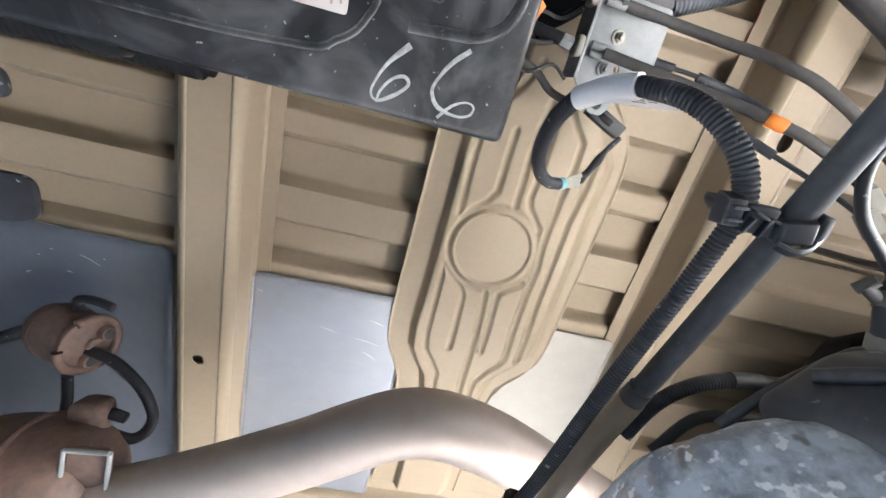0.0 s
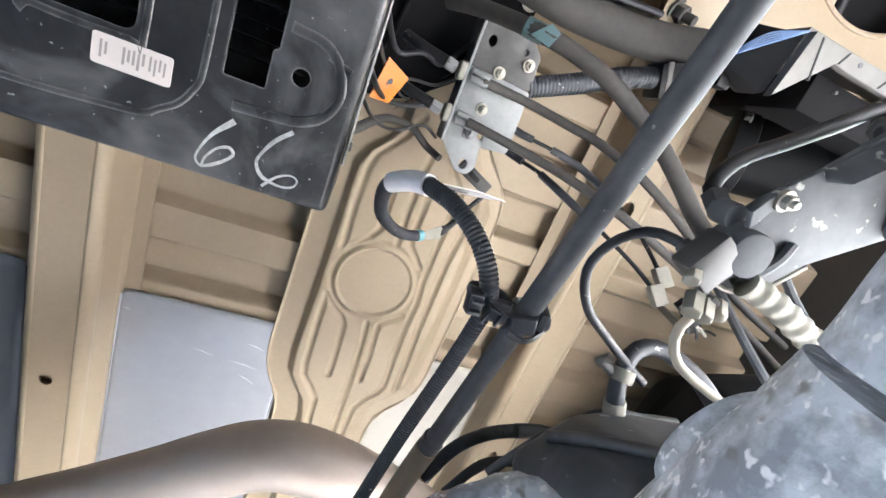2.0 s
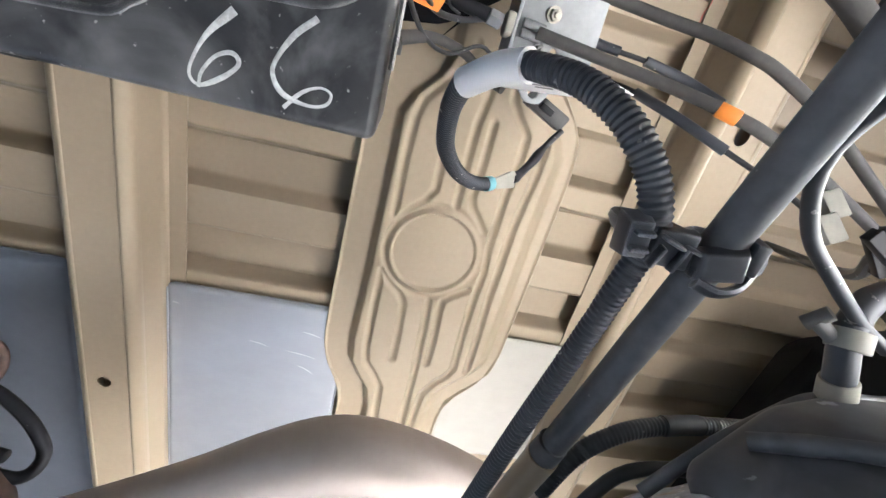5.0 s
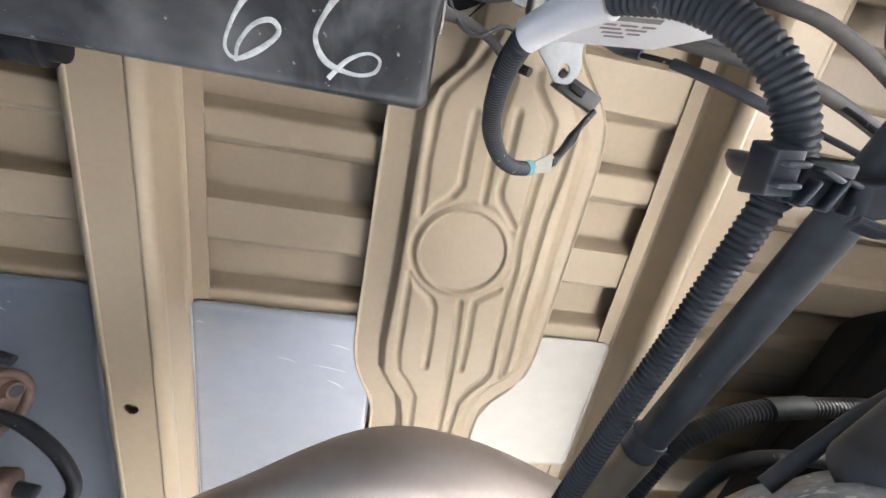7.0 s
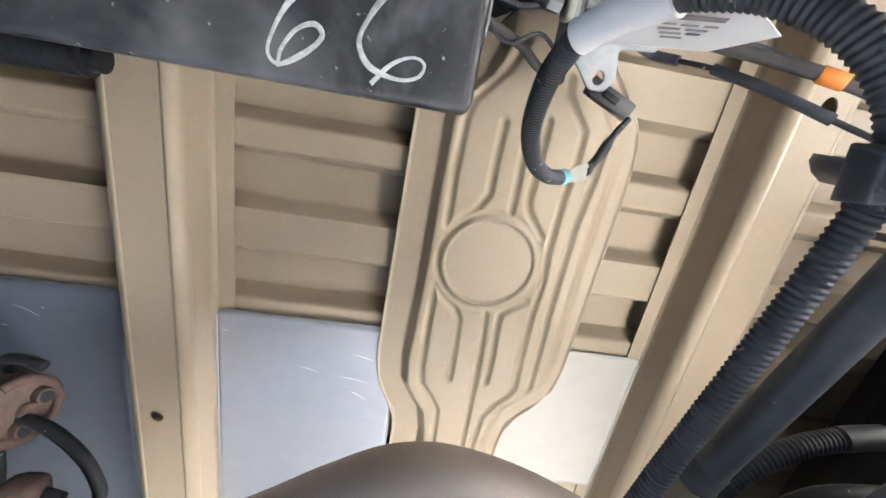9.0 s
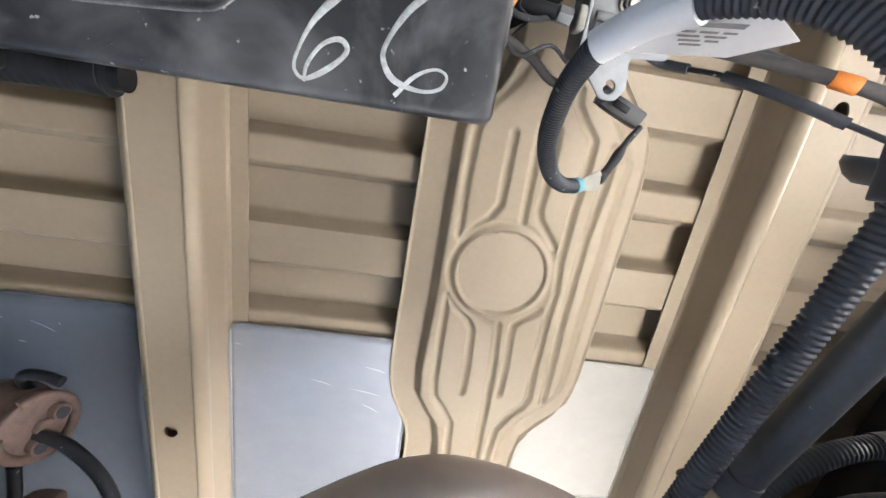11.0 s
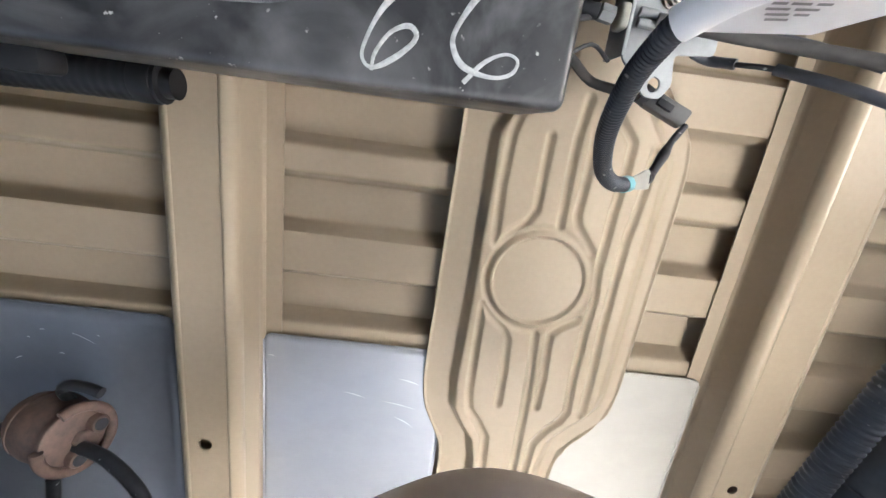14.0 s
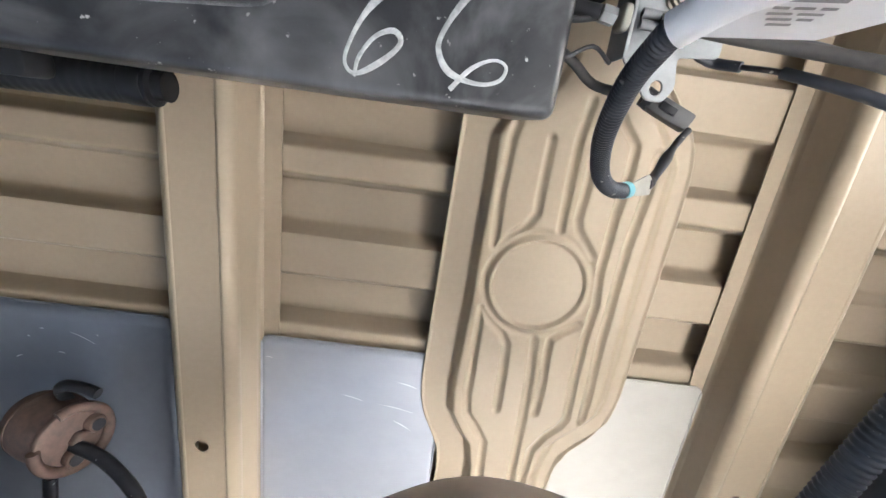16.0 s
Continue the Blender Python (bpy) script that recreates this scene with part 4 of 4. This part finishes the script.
part("clip", block(0.226, 0.240, -0.186, -0.176, 0.630, 0.643, 0.003), BLACK_PLASTIC, gc)
part("stem", block(0.36, 0.40, -0.225, -0.20, 0.66, 0.803, 0.003), BLACK_PLASTIC, gc)
cn = thing("evaporative_canister", "round black plastic canister with a bolted end cap", "canister", (0.5, -0.17, 0.75))
part("body", cylinder((0.380, -0.152, 0.752), (0.60, -0.188, 0.600), 0.046, 0.049, 36, 0.006), BLACK_PLASTIC, cn)
cn_d = Vector((0.22, -0.036, -0.152)).normalized()
part("end_cap", cylinder(Vector((0.378, -0.1517, 0.7534)), Vector((0.378, -0.1517, 0.7534)) + cn_d * 0.024, 0.0505, 0.0505, 36, 0.004), BLACK_PLASTIC, cn)
part("strap_post", cylinder((0.44, -0.162, 0.74), (0.46, -0.165, 0.803), 0.012), BLACK_PLASTIC, cn)
cn_u = cn_d.orthogonal().normalized()
cn_v = cn_d.cross(cn_u)
for a in (20, 95, 170, 250, 310):
    q = Vector((0.378, -0.1517, 0.7534)) + (cn_u * math.cos(radians(a)) + cn_v * math.sin(radians(a))) * 0.0525 + cn_d * 0.01
    part("cap_screw", hex_bolt(q, -cn_d, 0.005, 0.007), ZINC_DARK, cn)

# ---- wires and orange tag between module and bracket ----
for k in range(4):
    y = -0.055 - 0.02 * k
    cable("lead_wire", "thin black taped wire between module and bracket", [(-0.055, y - 0.01, 0.60), (-0.035, y + 0.012, 0.655 + 0.01 * k), (-0.012, y + 0.016 - 0.004 * k, 0.70), (0.012, y + 0.004, 0.715 + 0.006 * k), (0.03, y - 0.012 * (k - 1), 0.725)], 0.0016 + 0.0007 * (k % 2), RUBBER, "wire", group="lead wires at the bracket")
cable("taped_lead", "grey taped wire bundle curving over the stamped plate", [(-0.052, -0.035, 0.60), (-0.03, -0.045, 0.68), (-0.01, -0.046, 0.72), (0.008, -0.042, 0.74), (0.026, -0.03, 0.745), (0.042, -0.024, 0.73)], 0.0040, DUSTY_RUBBER, "wire")
ot = thing("orange_tag", "bent orange printed tag on the module wires", "tag", (-0.034, -0.076, 0.66))
part("sheet", sheet([(-0.046, -0.060, 0.650), (-0.040, -0.094, 0.650), (-0.019, -0.085, 0.670), (-0.029, -0.060, 0.670)], 0.0006), ORANGE, ot)
part("printed_oval", turn(cylinder((0, 0, -0.0008), (0, 0, 0.0008), 0.0055, seg=20), Matrix.Translation((-0.0345, -0.0745, 0.6590)) @ pose(0, 0, 0, 0, -44, 15) @ Matrix.Diagonal((0.55, 1, 1, 1))), INK, ot)
part("stalk", sweep([(-0.024, -0.073, 0.670), (-0.02, -0.07, 0.70), (-0.01, -0.068, 0.715)], 0.0012, 0.004, 6), RUBBER, ot)

# ---- wire loop with tag, cyan tape and plug ----
lp = thing("wire_loop", "looped black corrugated wire with white and cyan tape ends", "wire", (0.035, 0.042, 0.654))
part("conduit", sweep([(-0.0178, -0.0245, 0.531), (-0.0192, -0.020, 0.539), (-0.0185, -0.008, 0.560), (-0.012, 0.013, 0.589), (0.004, 0.032, 0.622), (0.020, 0.041, 0.642), (0.034, 0.0425, 0.654)], 0.0051, rings=(0.0020, 0.0003)), LOOM, lp)
part("cyan_band", cylinder((0.0325, 0.0425, 0.653), (0.0375, 0.0418, 0.657), 0.0056, seg=18), CYAN, lp, "cyan tape band")
part("white_wrap", hull([(0.037, 0.037, 0.654), (0.037, 0.047, 0.655), (0.038, 0.042, 0.664), (0.056, 0.039, 0.669), (0.064, 0.036, 0.676), (0.057, 0.030, 0.672), (0.062, 0.046, 0.674)], 0.001, 1), CREAM, lp, "white paper tape")
part("taped_tail", sweep([(0.057, 0.038, 0.674), (0.066, 0.036, 0.686), (0.078, 0.026, 0.70), (0.092, 0.010, 0.716), (0.104, -0.004, 0.724)], lambda u: 0.0045 - 0.0012 * u, 0.003, 10, wobble=0.35), RUBBER, lp)
plug = part("plug", turn(block(-0.019, 0.019, -0.0075, 0.0075, -0.007, 0.007, 0.002), Matrix.Translation((0.091, -0.016, 0.738)) @ pose(0, 0, 0, 0, 12, 24)), ZINC_DARK, lp, "grey plastic plug")
part("latch", turn(block(-0.008, 0.006, -0.003, 0.003, -0.010, -0.006, 0.001), Matrix.Translation((0.089, -0.017, 0.738)) @ pose(0, 0, 0, 0, 12, 24)), BLACK_PLASTIC, plug)
part("seal", cylinder((0.070, -0.026, 0.742), (0.076, -0.023, 0.741), 0.0085, seg=18), RUBBER, plug)

cd = thing("wiring_conduit", "dusty black corrugated wiring conduit clipped beside a black tube", "conduit", (0.02, -0.03, 0.47))
part("upper_run", sweep([(-0.002, -0.0345, 0.505), (0.000, -0.0345, 0.5), (0.010, -0.033, 0.485), (0.021, -0.026, 0.472), (0.031, -0.014, 0.464), (0.0375, 0.000, 0.462), (0.041, 0.012, 0.466)], 0.0048, rings=(0.0022, 0.00055)), LOOM, cd)
part("lower_run", sweep([(0.0405, 0.008, 0.465), (0.037, 0.05, 0.4695), (0.030, 0.11, 0.475), (0.022, 0.196, 0.483), (0.012, 0.27, 0.49), (0.01, 0.40, 0.50)], 0.0044, rings=(0.0021, 0.0005)), LOOM, cd)
part("wrap_label", sweep([(-0.0185, -0.0235, 0.533), (-0.010, -0.031, 0.519), (-0.002, -0.0345, 0.505)], 0.0062, 0.003, 18), PAPER, cd, "white paper label wrapped round the conduit")
flag = part("flag_label", sheet([(-0.012, -0.0335, 0.515), (0.030, -0.0385, 0.516), (0.052, -0.0360, 0.530), (0.038, -0.0300, 0.546), (-0.006, -0.0250, 0.544)], 0.0005), PAPER, cd, "white printed paper flag label")
o3, u3, v3 = Vector((-0.0115, -0.0330, 0.5155)), Vector((0.99, -0.11, 0.02)), Vector((0.12, 0.29, 0.95))
nf = u3.cross(v3).normalized() * 0.0007
for off in (nf, -nf):
    ring = [o3 + off + u3 * (0.007 + 0.0045 * math.cos(2 * math.pi * k / 24)) + v3 * (0.0105 + 0.0030 * math.sin(2 * math.pi * k / 24)) for k in range(25)]
    part("printed_oval", sweep(ring, 0.00022, 0.0015, 6), FADED_INK, flag)
    bars("print", flag, o3 + off, u3, v3, [(0.015, 0.036, 0.004, 0.0028), (0.016, 0.021, 0.0095, 0.0011), (0.0225, 0.029, 0.0095, 0.0011), (0.031, 0.036, 0.0095, 0.0011), (0.016, 0.024, 0.0125, 0.0011), (0.026, 0.034, 0.0125, 0.0011), (0.018, 0.026, 0.0155, 0.0011), (0.028, 0.033, 0.0155, 0.0011), (0.020, 0.028, 0.0185, 0.0011)], FADED_INK)
part("torn_tape", sweep([(0.016, 0.22, 0.486), (0.013, 0.25, 0.489), (0.011, 0.28, 0.492)], 0.0085, 0.003, 12, wobble=0.4), RUBBER, cd, "torn black wrapping tape")

TUBE = material("dusty_black_tube_paint", (0.085, 0.086, 0.09), 0.6, 0, (0.034, 0.034, 0.037), 90, 26, 0.6, 0.15, spots=(0.32, 0.31, 0.29), spot_scale=120, spot_cut=0.70)
tb = thing("support_tube", "straight black coated steel tube with chipped specks", "tube", (0.058, 0, 0.46))
part("tube", sweep([(0.0545, 0.118, 0.4825), (0.058, 0.01, 0.460), (0.0615, -0.12, 0.4325), (0.067, -0.34, 0.386), (0.07, -0.5, 0.352)], 0.0061, 0.01, 20), TUBE, tb)
part("collar", cylinder((0.0543, 0.112, 0.4815), (0.0537, 0.124, 0.484), 0.0072, seg=20, bevel=0.0008), TUBE, tb)
part("socket", sweep([(0.0538, 0.122, 0.4835), (0.052, 0.18, 0.495), (0.05, 0.28, 0.51), (0.05, 0.42, 0.53)], 0.0078, 0.01, 20), PAINT, tb, "pale beige tube socket")


cl = thing("harness_clip", "ribbed black plastic double clip joining conduit and tube", "clip", (0.042, 0.005, 0.455))
rot = pose(0, 0, 0, 0, 10, -8)


def clip_piece(x, y, z, sx, sy, sz, tilt=0.0, cut_in=0.3):
    """A moulded lump: wide at its base, narrower towards the outside."""
    m = Matrix.Translation((x, y, z)) @ rot @ pose(0, 0, 0, 0, 0, tilt)
    pts = [m @ Vector((u * sx / 2, v * sy / 2, sz / 2)) for u in (-1, 1) for v in (-1, 1)]
    pts += [m @ Vector((u * sx / 2 * (1 - cut_in), v * sy / 2 * (1 - cut_in * 0.7), -sz / 2)) for u in (-1, 1) for v in (-1, 1)]
    return hull(pts, 0.0007, 2)


for args in ((0.0305, 0.0035, 0.4590, 0.009, 0.0135, 0.009, 0, 0.25), (0.0425, 0.0045, 0.4575, 0.014, 0.0125, 0.005, 6, 0.15), (0.0555, 0.0050, 0.4515, 0.016, 0.0105, 0.005, -6, 0.25), (0.0650, 0.0010, 0.4550, 0.0055, 0.0115, 0.011, 10, 0.2)):
    part("jaw", clip_piece(*args), CLIP, cl)
for x, y, sx, sy, tilt in ((0.0365, 0.0070, 0.0014, 0.0075, 24), (0.0400, 0.0020, 0.0075, 0.0014, 24), (0.0435, 0.0065, 0.0014, 0.0090, 20), (0.0475, 0.0030, 0.0070, 0.0014, 20), (0.0500, 0.0075, 0.0014, 0.0070, 16), (0.0300, 0.0010, 0.0060, 0.0016, 0), (0.0300, 0.0060, 0.0060, 0.0016, 0)):
    part("moulded_rib", clip_piece(x, y, 0.4538, sx, sy, 0.0045, tilt, 0.1), CLIP, cl)
part("hook", sweep([(0.050, 0.0115, 0.4515), (0.056, 0.0125, 0.4490), (0.062, 0.0105, 0.4495), (0.0675, 0.0065, 0.4530)], 0.0016, 0.002, 8, flat=1.6), CLIP, cl, "worn pale hook lip")
part("strap", sweep([(0.030, 0.004, 0.456), (0.033, 0.004, 0.474), (0.041, 0.004, 0.4775), (0.049, 0.004, 0.474), (0.0515, 0.004, 0.462), (0.058, 0.004, 0.472), (0.067, 0.003, 0.466), (0.068, 0.002, 0.452)], 0.0022, 0.003, 8, flat=2.0), CLIP, cl)

rt = thing("red_thread", "scrap of red thread caught at the crossmember flange", "thread", (0.234, -0.129, 0.8))
part("strand", sweep([(0.234, -0.129, 0.8), (0.234, -0.142, 0.8), (0.237, -0.151, 0.8), (0.237, -0.163, 0.8)], 0.0005, 0.002, 6), RED, rt)

# ---- axle, differential, gusset ----
axl = thing("rear_axle", "grey scaly cast iron axle tube with rust patches", "axle", (0.115, -0.2, 0.335))
part("axle_tube", sweep([(0.118, -0.64, 0.335), (0.118, -0.4, 0.335), (0.116, -0.12, 0.335), (0.116, -0.055, 0.335)], 0.0415, 0.012, 40, wobble=0.02), CAST, axl)
part("tube_shoulder", sweep([(0.116, -0.050, 0.335), (0.116, -0.025, 0.336), (0.118, 0.0, 0.339), (0.122, 0.03, 0.345), (0.13, 0.08, 0.35)], lambda u: 0.043 + 0.006 * min(1, u * 2), 0.006, 40, wobble=0.04), CAST, axl, "cast shoulder of the axle housing")
part("spring_boss", cylinder((0.124, 0.006, 0.325), (0.120, 0.002, 0.392), 0.037, 0.031, 36, 0.010), CAST, axl, "round cast boss on the axle")
bm = bmesh.new()
bmesh.ops.create_icosphere(bm, subdivisions=5, radius=1)
for v in bm.verts:
    q = v.co.copy()
    s = 1 + 0.10 * noise.noise(q * 2.2) + 0.02 * noise.noise(q * 9)
    v.co = Vector((0.122 + 0.105 * q.x * s, 0.195 + 0.120 * q.y * s, 0.415 + 0.072 * q.z * s))
part("differential", bm, CAST, axl, "rough cast differential housing")
part("gusset", hull([(0.085, 0.085, 0.452), (0.118, 0.058, 0.462), (0.145, 0.052, 0.466), (0.21, 0.05, 0.468), (0.22, 0.12, 0.47), (0.14, 0.11, 0.476), (0.10, 0.06, 0.40), (0.13, 0.02, 0.385), (0.22, 0.02, 0.39), (0.10, 0.12, 0.42)], 0.004), GUSSET, axl, "black painted welded gusset")
# Added black hull that shades the floor right of the crossmember.
part("bay_light_blocker", hull([(0.36, 0.06, 0.36), (0.68, 0.02, 0.36), (0.68, 0.60, 0.36), (0.36, 0.60, 0.36), (0.36, 0.06, 0.46), (0.68, 0.02, 0.46), (0.40, 0.10, 0.64), (0.68, 0.06, 0.66), (0.40, 0.60, 0.66), (0.68, 0.60, 0.66), (0.48, 0.17, 0.74), (0.68, 0.12, 0.75), (0.46, 0.60, 0.75), (0.68, 0.60, 0.75)], 0.02, 4), SHIELD_AND_SHADE, axl, "black hull added to keep light off the right bay")
# Added low slab, out of view, cutting ground bounce to the right bay.
part("low_light_blocker", hull([(0.35, -0.18, 0.36), (0.69, -0.22, 0.36), (0.69, 0.14, 0.36), (0.35, 0.14, 0.36), (0.38, -0.17, 0.43), (0.69, -0.20, 0.44), (0.69, 0.14, 0.48), (0.38, 0.14, 0.46)], 0.015, 3), SHIELD_AND_SHADE, axl, "low black slab added to block light from the ground")
part("weld_ridge", sweep([(0.098, 0.064, 0.447), (0.112, 0.050, 0.434), (0.122, 0.038, 0.420), (0.132, 0.027, 0.406)], 0.0035, 0.003, 10, wobble=0.3), GUSSET, axl)
part("gusset_lip", sweep([(0.085, 0.110, 0.459), (0.105, 0.081, 0.461), (0.131, 0.060, 0.464), (0.150, 0.055, 0.466), (0.200, 0.052, 0.468)], 0.003, 0.004, 10, wobble=0.25), GUSSET, axl, "worn folded lip")

# ---- brake junction and its lines ----
jn = thing("brake_junction", "dust grey brake line junction block with fittings on a bracket", "junction block", (0.117, -0.065, 0.42))
part("bracket_plate", slab(rounded([(0.094, -0.066), (0.107, -0.052), (0.122, -0.0505), (0.137, -0.057), (0.150, -0.072), (0.172, -0.088), (0.215, -0.12), (0.195, -0.155), (0.152, -0.138), (0.126, -0.106), (0.109, -0.089)], 0.004), 0.424, 0.427, 0.0008), DUSTY_STEEL, jn, "dust covered grey bracket plate")
part("bracket_leg", hull([(0.15, -0.14, 0.424), (0.19, -0.12, 0.424), (0.15, -0.13, 0.375), (0.17, -0.10, 0.375), (0.16, -0.15, 0.424), (0.175, -0.09, 0.424)], 0.003), DUSTY_STEEL, jn)
part("plate_lip", sweep([(0.108, -0.0512, 0.4245), (0.122, -0.0498, 0.4242), (0.137, -0.0562, 0.4242), (0.150, -0.0712, 0.4242)], 0.0011, 0.002, 8), CREAM, jn, "pale worn plate edge")
part("block", turn(block(-0.0085, 0.0085, -0.010, 0.010, -0.006, 0.006, 0.0016), Matrix.Translation((0.0985, -0.059, 0.421)) @ pose(0, 0, 0, 0, 0, 28)), ZINC_DARK, jn)
part("cap_base", cylinder((0.110, -0.067, 0.4245), (0.110, -0.067, 0.4205), 0.0125, 0.0122, 32, 0.0008), DUSTY_STEEL, jn, "round dusty cap base")
part("valve_cap", cylinder((0.110, -0.067, 0.421), (0.1095, -0.067, 0.4145), 0.0100, 0.0094, 32, 0.0012), DUSTY_STEEL, jn, "round dusty valve cap")
part("cap_rib", sweep([(0.117, -0.0555, 0.4225), (0.125, -0.0605, 0.4215), (0.131, -0.0685, 0.4215), (0.134, -0.077, 0.4225)], 0.0022, 0.002, 8, flat=1.4), DUSTY_STEEL, jn)
part("bracket_fold", hull([(0.126, -0.107, 0.424), (0.150, -0.133, 0.424), (0.128, -0.104, 0.412), (0.150, -0.128, 0.410), (0.131, -0.103, 0.424), (0.155, -0.128, 0.424)], 0.001), DUSTY_STEEL, jn)
for x, y, r, h in ((0.1015, -0.0445, 0.0042, 0.011), (0.1085, -0.0430, 0.0038, 0.010), (0.1150, -0.0445, 0.0032, 0.008), (0.093, -0.0555, 0.0035, 0.009)):
    part("fitting", cylinder((x, y, 0.420), (x - 0.004, y + h * 0.6, 0.413), r, seg=6, bevel=0.0008), BOLT_STEEL, jn, "brassy pipe fitting")
part("clamp_plate", turn(block(-0.009, 0.009, -0.0045, 0.0045, -0.0012, 0.0012, 0.0006), Matrix.Translation((0.107, -0.0855, 0.420)) @ pose(0, 0, 0, 18, -14, -48)), DUSTY_STEEL, jn)
part("clamp_bolt", hex_bolt((0.112, -0.0905, 0.419), (0.1, 0.1, -1), 0.0032, 0.004, 0.002), BOLT_STEEL, jn)
part("hose_collar", cylinder((0.1005, -0.0785, 0.4225), (0.0995, -0.0790, 0.4320), 0.0052, seg=16, bevel=0.0006), DUSTY_STEEL, jn)
part("ribbed_boot", sweep([(0.121, -0.0555, 0.4195), (0.134, -0.0525, 0.4150), (0.150, -0.0460, 0.4090), (0.162, -0.0410, 0.4050)], 0.0056, rings=(0.0070, 0.0008)), CREAM, jn, "cream ribbed rubber boot")
part("boot_band", cylinder((0.158, -0.0428, 0.4065), (0.161, -0.0415, 0.4055), 0.0068, seg=24, bevel=0.0006), RUBBER, jn)
part("boot_clamp", cylinder((0.1615, -0.0413, 0.4053), (0.167, -0.0390, 0.4036), 0.0073, seg=24, bevel=0.0008), CREAM, jn, "pale clamp ring")
for pts in ([(0.119, -0.050, 0.430), (0.132, -0.036, 0.420), (0.150, -0.016, 0.400), (0.160, -0.004, 0.385)], [(0.146, -0.066, 0.430), (0.158, -0.052, 0.420), (0.172, -0.034, 0.398)]):
    part("stay_rod", sweep(pts, 0.0020, 0.004, 8), DUSTY_STEEL, jn)
for nm_l, pts, r, mt in (("thin dusty brake line bent in a wide arc", [(0.104, -0.058, 0.432), (0.099, -0.060, 0.442), (0.092, -0.058, 0.452), (0.084, -0.046, 0.46), (0.0825, -0.028, 0.465), (0.095, -0.008, 0.467), (0.116, 0.006, 0.468), (0.142, 0.021, 0.469), (0.155, 0.028, 0.465)], 0.0026, LOOM),
                         ("pale brake line bent like a hook below the junction", [(0.111, -0.045, 0.419), (0.105, -0.037, 0.418), (0.101, -0.027, 0.417), (0.106, -0.016, 0.414), (0.122, -0.009, 0.410), (0.14, -0.004, 0.402), (0.15, 0.0, 0.385)], 0.0021, PRIMER),
                         ("black brake hose leaving the junction top", [(0.0998, -0.079, 0.431), (0.100, -0.086, 0.441), (0.110, -0.101, 0.446), (0.130, -0.118, 0.445), (0.152, -0.136, 0.446), (0.20, -0.18, 0.45), (0.30, -0.28, 0.50)], 0.0034, RUBBER),
                         ("black brake hose curving behind the bracket", [(0.15, -0.13, 0.43), (0.165, -0.14, 0.445), (0.19, -0.165, 0.455), (0.25, -0.22, 0.48)], 0.0036, RUBBER)):
    ln = cable("brake_line", nm_l, pts, r, mt, "brake line", group="brake lines at the junction")
    e0, e1 = Vector(pts[0]), Vector(pts[1])
    part("end_nut", cylinder(e0, e0 + (e1 - e0).normalized() * 0.008, r * 1.6, seg=6, bevel=0.0005), ZINC_DARK, ln)
hy = cable("axle_hose", "short bent black hose with cream clips on the axle", [(0.150, 0.060, 0.462), (0.142, 0.042, 0.464), (0.141, 0.026, 0.470), (0.150, 0.012, 0.476), (0.165, 0.008, 0.474), (0.185, 0.014, 0.462), (0.20, 0.026, 0.45)], 0.0054, LOOM, "hose")
part("clip", cylinder((0.1418, 0.0320, 0.4675), (0.1426, 0.0245, 0.4705), 0.0072, seg=20, bevel=0.0008), CREAM, hy, "cream plastic clip")
part("clip", cylinder((0.1470, 0.0545, 0.4625), (0.1425, 0.0430, 0.4640), 0.0068, 0.0064, 20, 0.0008), CREAM, hy, "cream plastic clip")
part("wing", merge(cylinder((0.138, 0.030, 0.470), (0.129, 0.025, 0.474), 0.003), cylinder((0.131, 0.020, 0.472), (0.128, 0.028, 0.476), 0.003)), GREY_PLASTIC, hy)
ah = cable("axle_vent_hose", "dusty black corrugated vent hose arching behind the axle", [(0.062, 0.150, 0.485), (0.072, 0.126, 0.487), (0.085, 0.112, 0.488), (0.105, 0.104, 0.49), (0.14, 0.100, 0.492), (0.20, 0.100, 0.492), (0.30, 0.11, 0.48)], 0.0044, LOOM, "hose", (0.0020, 0.0003))
part("smooth_sleeve", sweep([(0.112, 0.1025, 0.4905), (0.122, 0.1012, 0.4912), (0.132, 0.1004, 0.4918)], 0.0050, 0.003, 14), LOOM, ah)
part("tape_turn", cylinder((0.160, 0.0996, 0.4922), (0.166, 0.0996, 0.4922), 0.0050, seg=16, bevel=0.0006), GUSSET, ah)
cable("gusset_wire", "thin black wire behind the axle gusset", [(0.075, 0.15, 0.475), (0.095, 0.125, 0.480), (0.13, 0.118, 0.48), (0.18, 0.12, 0.478)], 0.0034, RUBBER, "wire")
t = thing("green_clip", "small green plastic clip beside the axle", "clip", (0.19, 0.04, 0.45))
part("body", turn(block(-0.008, 0.008, -0.006, 0.006, -0.005, 0.005, 0.002), Matrix.Translation((0.254, 0.077, 0.470)) @ pose(0, 0, 0, 10, 20, 30)), GREEN, t)
part("stem", cylinder((0.254, 0.077, 0.470), (0.254, 0.081, 0.440), 0.003, seg=10), GREEN, t)
